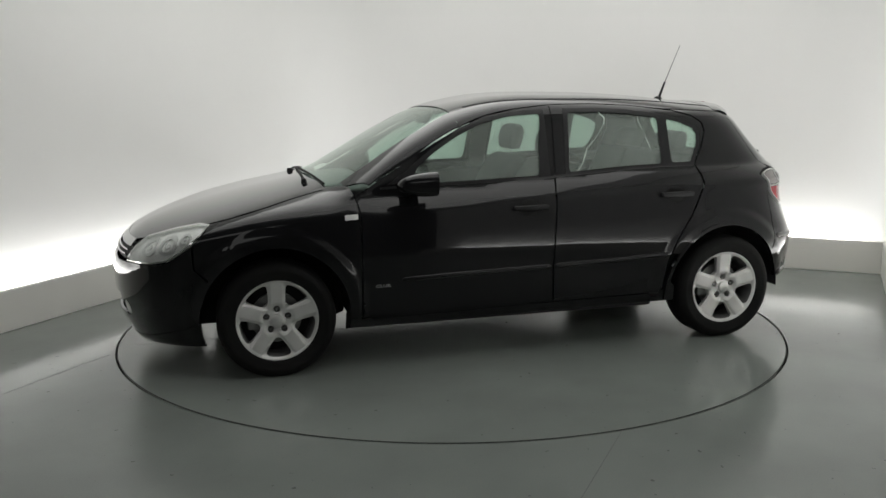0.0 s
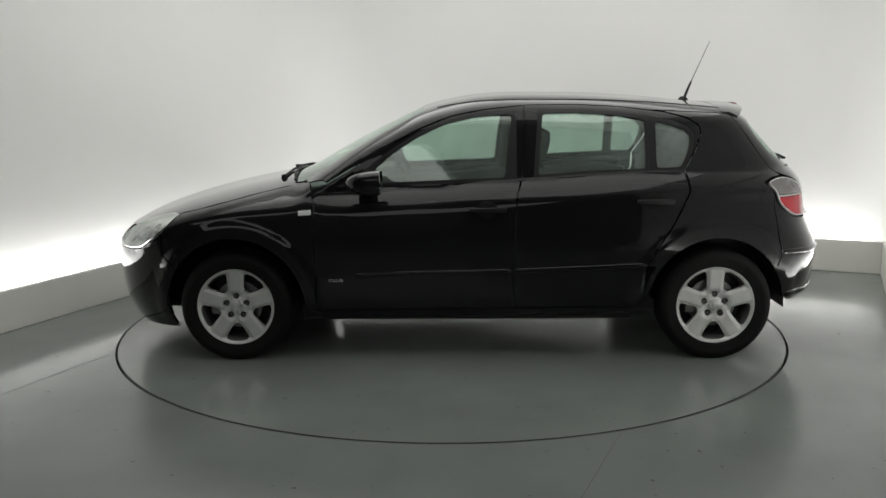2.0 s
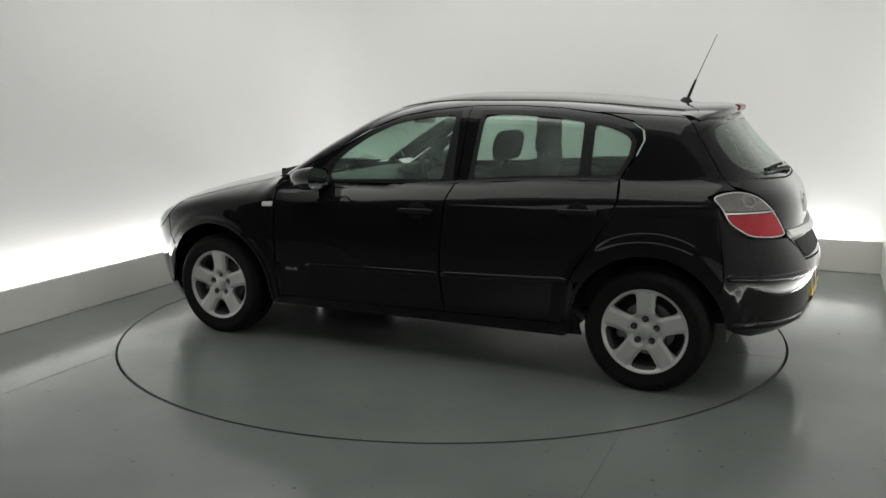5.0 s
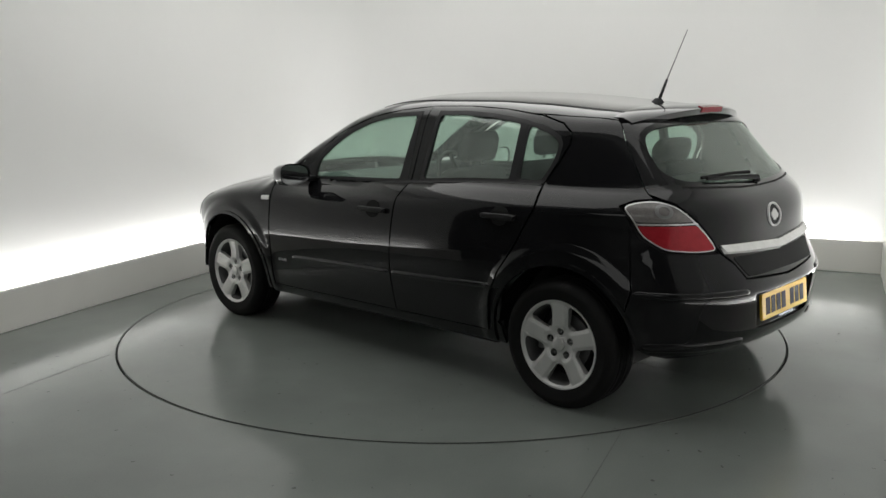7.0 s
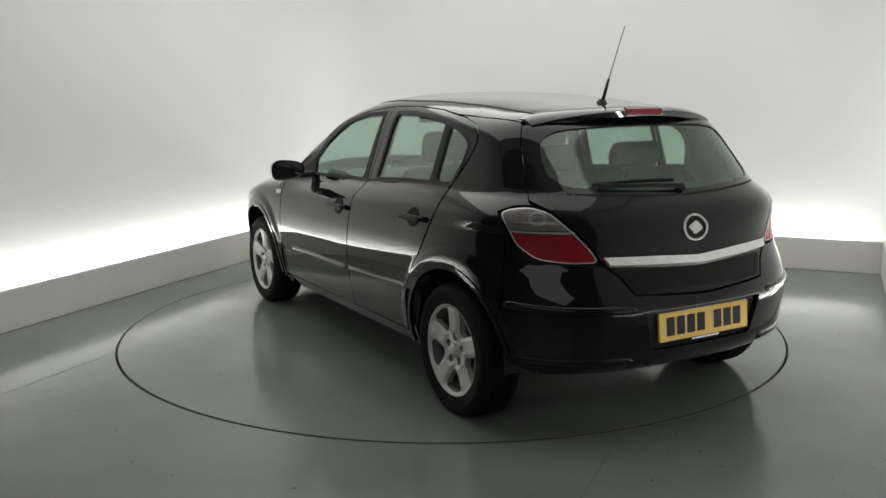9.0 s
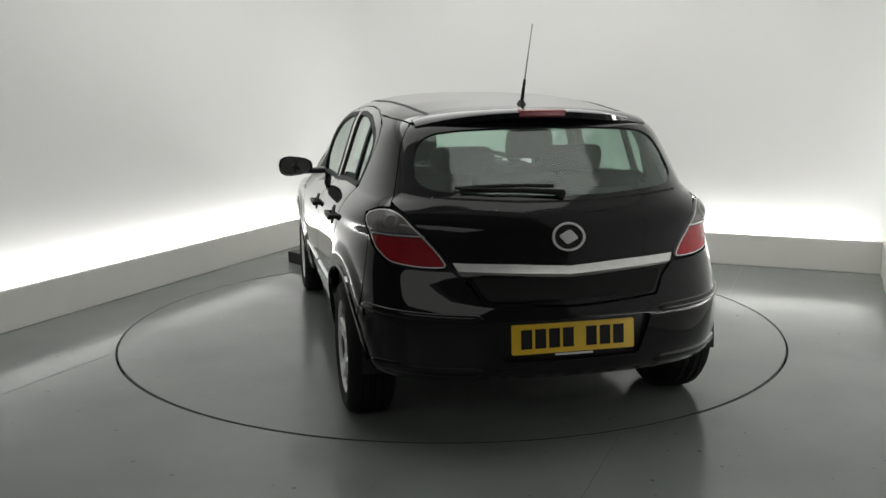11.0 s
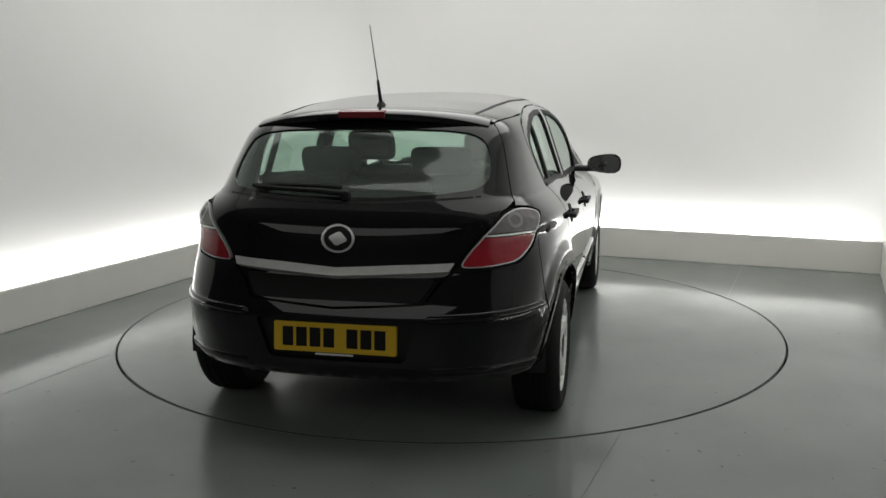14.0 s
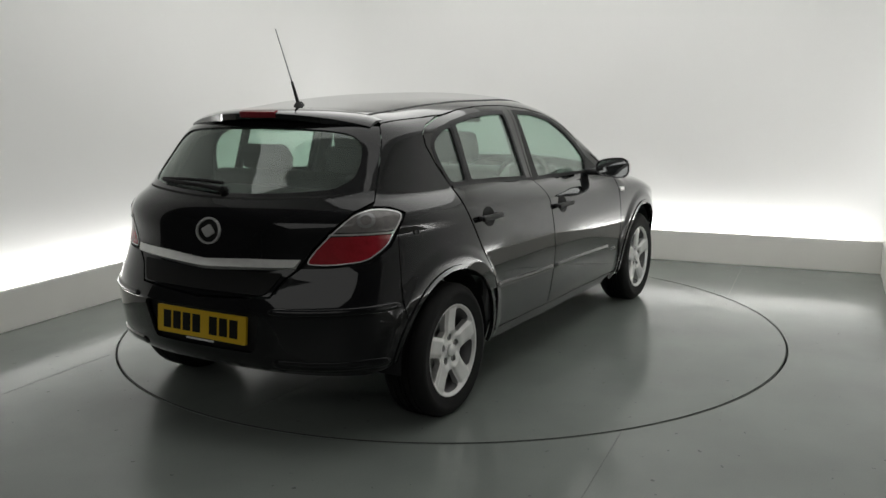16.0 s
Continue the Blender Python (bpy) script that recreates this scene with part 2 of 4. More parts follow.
def wall_sheet():
    """One white wall round three sides with rounded corners, standing behind the light trough."""
    xb, yl, yr, r = KB + TROUGH, KL + TROUGH, KR - TROUGH, 0.60
    path = [(OPEN, yl)]
    for k in range(13):
        a = math.pi / 2 - k / 12 * math.pi / 2
        path.append((xb - r + r * math.cos(a), yl - r + r * math.sin(a)))
    for k in range(13):
        a = -k / 12 * math.pi / 2
        path.append((xb - r + r * math.cos(a), yr + r + r * math.sin(a)))
    path.append((OPEN, yr))
    bm = bmesh.new()
    cx = []
    for i, (x, y) in enumerate(path):
        a, b = path[max(i - 1, 0)], path[min(i + 1, len(path) - 1)]
        d = Vector((b[0] - a[0], b[1] - a[1])).normalized()
        out = Vector((-d.y, d.x))
        q = Vector((x, y)) + out * 0.12
        cx.append([bm.verts.new((x, y, 0.0)), bm.verts.new((x, y, HIGH)), bm.verts.new((q.x, q.y, HIGH)), bm.verts.new((q.x, q.y, 0.0))])
    for a, b in zip(cx, cx[1:]):
        for i in range(4):
            bm.faces.new((a[i], a[(i + 1) % 4], b[(i + 1) % 4], b[i]))
    bm.faces.new(cx[0])
    bm.faces.new(cx[-1][::-1])
    bmesh.ops.recalc_face_normals(bm, faces=bm.faces)
    return bm


setting("wall_booth", wall_sheet(), M_WALL, "smooth white booth wall with rounded corners, lit from below", "wall", smooth=True)

bm = bmesh.new()
box(bm, OPEN, KB + 0.6, KR - 0.6, KL + 0.6, HIGH, HIGH + 0.12)
setting("ceiling", bm, M_WALL, "plain white booth ceiling", "ceiling")
# the dim grey hall in which the camera stands
HX, HY = -9.0, 6.0
for nm, b in (("wall_hall_south", (HX - 0.2, HX, -HY, HY, 0, HIGH)), ("wall_hall_west", (HX, OPEN - 0.02, HY - 0.2, HY, 0, HIGH)), ("wall_hall_east", (HX, OPEN - 0.02, -HY, 0.2 - HY, 0, HIGH)),
              ("wall_hall_front_west", (OPEN - 0.12, OPEN - 0.002, KL + TROUGH + 0.121, HY, 0, HIGH)), ("wall_hall_front_east", (OPEN - 0.12, OPEN - 0.002, -HY, KR - TROUGH - 0.121, 0, HIGH))):
    bm = bmesh.new()
    box(bm, *b)
    setting(nm, bm, M_DARK, "dull grey wall of the hall before the open side of the booth", "wall")
bm = bmesh.new()
box(bm, HX - 0.2, OPEN - 0.002, -HY, HY, HIGH, HIGH + 0.12)
setting("ceiling_hall", bm, M_DARK, "dull grey hall ceiling", "ceiling")
# unseen panel, added to house the hall's fill lamp
bm = bmesh.new()
box(bm, -8.75, -5.65, -3.75, 2.75, HIGH - 0.11, HIGH, 0.01)
tagged(part("ceiling_light", bm, M_WHITE), "large square white ceiling light panel, assumed out of view", "light", "ceiling lights")


# ---- car body form: one smooth implicit surface, from which every panel is cut ----
class Curve:
    """Smooth monotone interpolation through knots."""

    def __init__(self, *knots):
        self.x, self.y = np.array([k[0] for k in knots], float), np.array([k[1] for k in knots], float)
        h, d = np.diff(self.x), np.diff(self.y) / np.diff(self.x)
        m = np.zeros(len(self.x))
        m[0], m[-1] = d[0], d[-1]
        for i in range(1, len(m) - 1):
            if d[i - 1] * d[i] > 0:
                w1, w2 = 2 * h[i] + h[i - 1], h[i] + 2 * h[i - 1]
                m[i] = (w1 + w2) / (w1 / d[i - 1] + w2 / d[i])
        self.m = m

    def __call__(self, v):
        v = np.clip(np.asarray(v, float), self.x[0], self.x[-1])
        i = np.clip(np.searchsorted(self.x, v) - 1, 0, len(self.x) - 2)
        h = self.x[i + 1] - self.x[i]
        t = (v - self.x[i]) / h
        return ((2 * t**3 - 3 * t**2 + 1) * self.y[i] + (t**3 - 2 * t**2 + t) * h * self.m[i] + (3 * t**2 - 2 * t**3) * self.y[i + 1] + (t**3 - t**2) * h * self.m[i + 1])


def smooth(a, b, v):
    t = np.clip((np.asarray(v, float) - a) / (b - a), 0, 1)
    return t * t * (3 - 2 * t)


WB, HUB = 1.307, 0.300
TOP = Curve((-2.1, 1.20), (-1.75, 1.345), (-1.60, 1.375), (-1.27, 1.395), (-0.92, 1.428), (-0.58, 1.446), (-0.23, 1.450), (-0.05, 1.441), (0.12, 1.415), (0.30, 1.368), (0.47, 1.291),
            (0.65, 1.202), (0.83, 1.105), (1.00, 1.012), (1.10, 0.984), (1.20, 0.963), (1.37, 0.930), (1.55, 0.890), (1.74, 0.841), (1.92, 0.784), (2.05, 0.727), (2.14, 0.660), (2.22, 0.58), (2.4, 0.40))
BELT = Curve((-2.1, 1.03), (-1.2, 1.025), (-0.5, 0.995), (0.0, 0.96), (0.45, 0.93), (0.8, 0.905), (1.2, 0.89), (2.3, 0.88))
WIDE = Curve((0.10, 0.74), (0.18, 0.785), (0.25, 0.818), (0.34, 0.841), (0.45, 0.857), (0.56, 0.868), (0.61, 0.871), (0.71, 0.868), (0.80, 0.858), (0.89, 0.841), (0.95, 0.800), (1.0, 0.745))
BASE = Curve((-2.1, 0.96), (0.55, 0.96), (0.85, 0.80), (1.1, 0.62), (1.6, 0.50), (2.3, 0.35))
CROWN = Curve((-2.1, 0.045), (-1.5, 0.03), (0.0, 0.03), (0.4, 0.035), (0.9, 0.055), (1.1, 0.035), (1.6, 0.025), (2.0, 0.05), (2.3, 0.06))
SHARP = Curve((-2.1, 12.0), (0.0, 14.0), (0.6, 11.0), (1.0, 10.0), (1.4, 13.0), (2.3, 10.0))
TAIL = Curve((0.15, -1.822), (0.29, -1.944), (0.34, -2.002), (0.45, -2.022), (0.56, -2.031), (0.6, -2.018), (0.635, -2.003), (0.66, -1.990), (0.76, -1.945), (0.87, -1.932), (0.95, -1.903), (1.02, -1.843), (1.1, -1.761), (1.2, -1.667), (1.29, -1.596), (1.38, -1.544))
CORNER = Curve((0.3, 4.11), (0.55, 4.21), (0.7, 4.0), (0.85, 3.45), (1.0, 3.7), (1.15, 3.78), (1.32, 3.57))      # how square the tail's corners are
TUCK = Curve((0.3, 0.012), (0.55, 0.024), (0.7, 0.03), (0.85, 0.030), (0.93, 0.012), (0.98, 0.018), (1.03, 0.03), (1.15, 0.033), (1.32, 0.038))      # how much the tail is drawn in
NOSE = Curve((0.10, 2.0), (0.16, 2.07), (0.22, 2.10), (0.30, 2.125), (0.42, 2.142), (0.52, 2.145), (0.58, 2.145), (0.64, 2.158), (0.75, 2.245))


LEAN = 0.15      # how much more upright the sides stand at the front pillars


def wide(x, z):
    belt = BELT(x)
    zeta = np.where(z < 0.6, z, 0.6 + (z - 0.6) * 0.4 / (belt - 0.6))
    low = WIDE(np.minimum(zeta, 1.0))
    house = np.where(z > belt, WIDE(1.0) - (0.33 - LEAN * smooth(-0.3, 0.5, x)) * (z - belt), low)
    hood = WIDE(np.minimum(zeta, 0.74))
    f = smooth(0.50, 1.30, x)
    y = house * (1 - f) + hood * f
    for cx in (WB, -WB):
        r = np.hypot(x - cx, z - HUB)
        y = y + 0.014 * smooth(0.490, 0.430, r) * smooth(0.15, 0.3, z)
    return y - TUCK(z) * smooth(-1.0, -1.6, x)


def body(x, y, z):
    """Below 0 inside the body, above 0 outside."""
    y = np.abs(y)
    w = wide(x, z)
    p = 2.5 + 1.5 * smooth(0.60, 1.40, z)
    n = CORNER(z)
    zt = TOP(x) - CROWN(x) * (y / 0.6) ** 2
    b = BASE(x)
    t = np.maximum((z - b) / np.maximum(zt - b, 0.02), 0)
    xr = -1.15
    ur = np.maximum((xr - x) / (xr - TAIL(z)), 0)
    uf = np.maximum((x - 1.2) / (NOSE(z) - 1.2), 0)
    return (y / w) ** p + t ** SHARP(x) + ur**n + uf**2.8 - 1


def slope(x, y, z, e=0.003):
    y = np.abs(y)
    g = np.stack([body(x + e, y, z) - body(x - e, y, z), body(x, y + e, z) - body(x, np.maximum(y - e, 0), z), body(x, y, z + e) - body(x, y, z - e)], -1)
    return g / np.maximum(np.linalg.norm(g, axis=-1, keepdims=True), 1e-9)


def solve(fn, lo, hi, n=44):
    """Root of fn between lo (inside) and hi (outside)."""
    lo, hi = np.array(lo, float), np.array(hi, float)
    for _ in range(n):
        mid = (lo + hi) / 2
        out = fn(mid) > 0
        lo, hi = np.where(out, lo, mid), np.where(out, mid, hi)
    return (lo + hi) / 2


def side(q):
    x, z = q[:, 0], q[:, 1]
    y = solve(lambda y: body(x, y, z), np.zeros(len(x)), np.full(len(x), 1.2))
    return np.stack([x, y, z], 1)


def top(q):
    x, y = q[:, 0], q[:, 1]
    z = solve(lambda z: body(x, y, z), BASE(x) - 0.1, np.full(len(x), 1.6))
    return np.stack([x, y, z], 1)


RC = -0.80      # plan centre of the tail's wrap
WRAP = 0.90     # metres of arc to a radian, in plans of the wrapped ends


def rear(q):
    a, z = q[:, 0] / WRAP, q[:, 1]
    c, s = -np.cos(a), np.sin(a)
    r = solve(lambda r: body(RC + r * c, r * s, z), np.zeros(len(z)), np.full(len(z), 2.0))
    return np.stack([RC + r * c, r * s, z], 1)


def front(q):
    a, z = q[:, 0] / WRAP, q[:, 1]
    c, s = np.cos(a), np.sin(a)
    r = solve(lambda r: body(1.2 + r * c, r * s, z), np.zeros(len(z)), np.full(len(z), 2.0))
    return np.stack([1.2 + r * c, r * s, z], 1)


def at_rear(x, y, z):
    return (WRAP * math.atan2(y, RC - x), z)


def at_front(x, y, z):
    return (WRAP * math.atan2(y, x - 1.2), z)


def inside(poly, pts):
    p, c = np.asarray(poly, float), np.zeros(len(pts), bool)
    x, y = pts[:, 0], pts[:, 1]
    for (x0, y0), (x1, y1) in zip(p, np.roll(p, -1, 0)):
        if y0 != y1:
            c ^= ((y0 > y) != (y1 > y)) & (x < (x1 - x0) * (y - y0) / (y1 - y0) + x0)
    return c


def rounded(poly, r=0.02, n=4):
    """Corners cut round."""
    out, p = [], [Vector(q) for q in poly]
    for i, v in enumerate(p):
        a, b = p[i - 1] - v, p[(i + 1) % len(p)] - v
        d = min(r, a.length * 0.45, b.length * 0.45)
        s, e = v + a.normalized() * d, v + b.normalized() * d
        for k in range(n + 1):
            t = k / n
            out.append(tuple(s * (1 - t) ** 2 + v * 2 * t * (1 - t) + e * t * t))
    return out


def dense(poly, step):
    out = []
    for a, b in zip(poly, list(poly[1:]) + [poly[0]]):
        n = max(1, int(math.dist(a, b) / step))
        out += [(a[0] + (b[0] - a[0]) * k / n, a[1] + (b[1] - a[1]) * k / n) for k in range(n)]
    return out


def inset(poly, d):
    if not d:
        return poly
    p = np.array(poly, float)
    area = np.sum(p[:, 0] * np.roll(p[:, 1], -1) - np.roll(p[:, 0], -1) * p[:, 1])
    t = np.roll(p, -1, 0) - np.roll(p, 1, 0)
    t /= np.maximum(np.linalg.norm(t, axis=1, keepdims=True), 1e-9)
    nrm = np.stack([-t[:, 1], t[:, 0]], 1) * (1 if area > 0 else -1)
    return [tuple(v) for v in p + nrm * d]


def panel(name, poly, surface, mat, parent, holes=(), lift=0.0, gap=0.0025, lip=0.014, step=0.03, mirror=False, label="", solid=False, normal=None, extra=None):
    """A piece of the body's skin, cut out along poly in the plan of one of the surfaces, with its edges turned in."""
    edge = inset(dense(poly, step * 0.7), gap)
    cuts = [inset(dense(h, step * 0.7), -gap) for h in holes]
    p = np.array(edge)
    lo, hi = p.min(0), p.max(0)
    gx, gy = np.meshgrid(np.arange(lo[0] + step / 2, hi[0], step), np.arange(lo[1] + step / 2, hi[1], step))
    grid = np.stack([gx.ravel(), gy.ravel()], 1)
    keep = inside(edge, grid)
    rim = np.array(edge + [q for c in cuts for q in c])
    for c in cuts:
        keep &= ~inside(c, grid)
    grid = grid[keep]
    if len(grid):
        near = np.array([np.min(np.hypot(*(rim - g).T)) for g in grid])
        grid = grid[near > step * 0.45]
    if extra is not None:
        own = inside(edge, extra)
        for c in cuts:
            own &= ~inside(c, extra)
        own = extra[own]
        own = own[np.array([np.min(np.hypot(*(rim - g).T)) for g in own]) > 0.006]
        if len(grid):
            grid = grid[np.array([np.min(np.hypot(*(own - g).T)) for g in grid]) > 0.012]
        grid = np.concatenate([grid, own])
    pts = [tuple(q) for q in rim] + [tuple(q) for q in grid]
    lines, k = [], 0
    for ring in [edge] + cuts:
        lines += [(k + i, k + (i + 1) % len(ring)) for i in range(len(ring))]
        k += len(ring)
    v2, _, tris, *_ = mathutils_cdt([Vector(q) for q in pts], lines, [], 0, 1e-6)
    v2 = np.array([tuple(v) for v in v2])
    tris = np.array([f for f in tris if len(f) == 3])
    mid = v2[tris].mean(1)
    ok = inside(edge, mid)
    for c in cuts:
        ok &= ~inside(c, mid)
    tris = tris[ok]
    v3 = surface(v2)
    if normal:
        nrm = normal(v2)
    else:
        nrm = slope(v3[:, 0], v3[:, 1], v3[:, 2])
        nrm[:, 1] *= np.where(v3[:, 1] < 0, -1, 1)
    v3 = v3 + nrm * lift
    if mirror:
        v3 = v3 * (1, -1, 1)
        nrm = nrm * (1, -1, 1)
    a, b, c = v3[tris[:, 0]], v3[tris[:, 1]], v3[tris[:, 2]]
    flip = np.einsum("ij,ij->i", np.cross(b - a, c - a), nrm[tris].mean(1)) < 0
    tris[flip] = tris[flip][:, ::-1]
    faces = [tuple(t) for t in tris]
    count = {}
    for f in faces:
        for i in range(3):
            count[(f[i], f[(i + 1) % 3])] = 1
    verts, norms = list(v3), list(nrm)
    if lip:
        border = [(i, j) for (i, j) in count if (j, i) not in count]
        dup = {}
        for i, j in border:
            for k in (i, j):
                if k not in dup:
                    dup[k] = len(verts)
                    verts.append(v3[k])
                    verts.append(v3[k] - nrm[k] * lip)
                    norms += [nrm[k], nrm[k]]
        for i, j in border:
            faces.append((dup[j], dup[i], dup[i] + 1, dup[j] + 1))
            e = np.cross(v3[j] - v3[i], nrm[i])
            e = e / max(np.linalg.norm(e), 1e-9)
            for k in (i, j):
                norms[dup[k]] = norms[dup[k] + 1] = e
        if solid:
            base = len(verts)
            verts += [v - m * lip for v, m in zip(v3, nrm)]
            norms += [-m for m in nrm]
            faces += [(base + f[2], base + f[1], base + f[0]) for f in [tuple(t) for t in tris]]
    return piece(name, mesh_of(name, verts, faces, mat, norms), parent, label)


from mathutils.geometry import delaunay_2d_cdt as mathutils_cdt


def both(name, poly, surface, mat, parent, **kw):
    return [panel(name, poly, surface, mat, parent, mirror=m, **kw) for m in (False, True)]


def arch(cx, r, a0, a1, n=18):
    return [(cx + r * math.cos(radians(a0 + (a1 - a0) * k / n)), HUB + r * math.sin(radians(a0 + (a1 - a0) * k / n))) for k in range(n + 1)]


def flare_rings(cx):
    """Rings of plan points along the swelling round a wheel opening."""
    return np.array([(cx + r * math.cos(a), HUB + r * math.sin(a)) for r in (0.415, 0.430, 0.445, 0.460, 0.475, 0.490, 0.505) for a in np.arange(0.30, 2.75, 0.055)])


car = tagged(new("car"), "glossy black five-door hatchback car with silver five-spoke wheels", "car")
RF, RR = 0.385, 0.375      # wheel openings
HOODLINE = [(0.93, 0.965), (1.04, 0.940), (1.20, 0.905), (1.35, 0.868), (1.51, 0.828), (1.62, 0.803)]
DOORTOP = [(0.66, 1.045), (0.43, 1.180), (0.28, 1.258), (0.12, 1.320), (-0.07, 1.355), (-0.28, 1.375)]
REARTOP = [(-0.31, 1.377), (-0.55, 1.378), (-0.80, 1.365), (-1.05, 1.333), (-1.17, 1.300), (-1.225, 1.262), (-1.235, 1.215), (-1.20, 1.13), (-1.135, 1.03)]

W_FRONT = [(0.545, 0.962), (0.545, 1.04), (0.43, 1.135), (0.30, 1.215), (0.15, 1.283), (-0.02, 1.320), (-0.215, 1.332), (-0.19, 1.15), (-0.175, 0.985)]
W_REAR = [(-0.375, 1.335), (-0.55, 1.337), (-0.75, 1.325), (-0.935, 1.300), (-0.935, 1.03), (-0.66, 1.02), (-0.345, 0.998)]
W_QUART = [(-0.985, 1.293), (-1.08, 1.27), (-1.155, 1.238), (-1.183, 1.205), (-1.172, 1.13), (-1.125, 1.035), (-0.985, 1.033)]

both("front_fender", [(0.865, 0.26), (0.865, 0.84), (0.885, 0.93), (0.90, 0.965)] + HOODLINE + [(1.660, 0.753), (1.706, 0.711), (1.707, 0.64), (1.705, 0.58)] + arch(WB, RF, 34, 190), side, M_PAINT, car, step=0.022, extra=flare_rings(WB))
both("front_door", [(0.86, 0.275), (0.86, 0.84), (0.88, 0.925), (0.80, 0.965)] + DOORTOP + [(-0.275, 1.2), (-0.262, 1.0), (-0.23, 0.90), (-0.205, 0.5), (-0.22, 0.285)], side, M_PAINT, car, holes=[rounded(W_FRONT, 0.03)])
both("rear_door", [(-0.28, 1.377)] + REARTOP + [(-1.15, 0.92), (-1.06, 0.74), (-0.965, 0.60), (-0.91, 0.48), (-0.89, 0.295), (-0.225, 0.285), (-0.21, 0.5), (-0.235, 0.90), (-0.267, 1.0)], side, M_PAINT, car,
     holes=[rounded(W_REAR, 0.025), rounded(W_QUART, 0.03)])
both("front_side_glass", rounded(W_FRONT, 0.03), side, M_GLASS, car, lift=-0.008, gap=-0.004, lip=0.0, label="green-tinted side window glass")
both("rear_side_glass", rounded(W_REAR, 0.025), side, M_GLASS, car, lift=-0.008, gap=-0.004, lip=0.0, label="green-tinted side window glass")
both("quarter_glass", rounded(W_QUART, 0.03), side, M_GLASS, car, lift=-0.008, gap=-0.004, lip=0.0, label="green-tinted side window glass")
both("sill", [(0.93, 0.215), (0.93, 0.27), (-0.88, 0.29), (-0.945, 0.36), (-0.975, 0.33), (-0.985, 0.235)], side, M_PAINT, car, lift=-0.004)


def at_side(x, z):
    """Plan point, in the tail's wrap, of a point on the side of the body."""
    return at_rear(*side(np.array([[x, z]], float))[0])


GE = [(-1.64, 0.665, 1.005), (-1.57, 0.64, 1.12), (-1.483, 0.598, 1.232), (-1.425, 0.55, 1.305)]
SEAM = [(-1.14, 1.025), (-1.155, 0.92), (-1.065, 0.74), (-0.97, 0.60), (-0.935, 0.52)]
QUARTER = [at_side(*q) for q in SEAM + arch(-WB, RR, 36, 150) + [(-1.66, 0.60)]] + [at_rear(-1.63, 0.775, 0.888), at_rear(-1.56, 0.765, 0.957), at_rear(-1.62, 0.727, 0.981), at_rear(-1.685, 0.685, 0.988)] + [at_rear(*q) for q in GE]
QUARTER += [at_side(*q) for q in [(-1.41, 1.318), (-1.32, 1.328), (-1.17, 1.335), (-1.02, 1.3425), (-1.05, 1.335), (-1.17, 1.304), (-1.23, 1.262), (-1.24, 1.215), (-1.205, 1.13)]]
FR = side(flare_rings(-WB))
FR = np.stack([WRAP * np.arctan2(FR[:, 1], RC - FR[:, 0]), FR[:, 2]], 1)
both("rear_quarter_panel", QUARTER, rear, M_PAINT, car, step=0.022, extra=FR)


def edge_y(knots, lift=0.0):
    """Plan points (x, y) of a line on the side of the body."""
    q = side(np.array(knots, float))
    return [(float(a), float(b) - lift) for a, b, _ in q]


HE = edge_y(HOODLINE)
hood = HE + [(1.79, 0.61), (1.945, 0.505), (2.06, 0.33), (2.095, 0.0)]
hood = hood + [(x, -y) for x, y in hood[-2::-1]] + [(1.00, -0.60), (1.06, -0.30), (1.085, 0.0), (1.06, 0.30), (1.00, 0.60)]
panel("bonnet", hood, top, M_PAINT, car, step=0.035)
RE = edge_y([(0.28, 1.258), (0.12, 1.320), (-0.07, 1.355), (-0.28, 1.375), (-0.31, 1.377), (-0.55, 1.378), (-0.80, 1.365), (-0.97, 1.345), (-1.17, 1.335), (-1.32, 1.328), (-1.41, 1.318)])
roof = [(0.30, 0.0), (0.29, 0.30)] + RE + [(-1.45, 0.35), (-1.465, 0.0)]
roof = roof + [(x, -y) for x, y in roof[-2:0:-1]]
panel("roof", roof, top, M_PAINT, car, step=0.035)
WS = [(1.075, 0.0), (1.05, 0.30), (1.0, 0.57), (0.93, 0.615), (0.75, 0.592), (0.55, 0.557), (0.40, 0.530), (0.275, 0.505), (0.29, 0.30), (0.305, 0.0)]
WS = WS + [(x, -y) for x, y in WS[-2:0:-1]]
panel("windscreen", WS, top, M_REAR_GLASS, car, lift=-0.005, gap=0.001, lip=0.0, step=0.04, label="pale green-tinted windscreen")
AP = edge_y([(0.92, 0.962), (0.80, 0.969), (0.66, 1.049), (0.43, 1.184), (0.28, 1.262)])
both("front_pillar", [(0.93, 0.615), (0.75, 0.592), (0.55, 0.557), (0.40, 0.530), (0.275, 0.505)] + AP[::-1], top, M_PAINT, car, step=0.02, gap=0.001, lip=0.008)

# tail
LAMP = [at_rear(*q) for q in ((-1.566, 0.757, 0.955), (-1.62, 0.720, 0.975), (-1.685, 0.680, 0.981), (-1.755, 0.640, 0.962), (-1.818, 0.585, 0.898), (-1.857, 0.516, 0.818), (-1.879, 0.480, 0.758), (-1.835, 0.590, 0.757), (-1.752, 0.703, 0.771), (-1.672, 0.753, 0.828), (-1.638, 0.766, 0.890))]
LAMPS = rounded(LAMP, 0.03, 4)
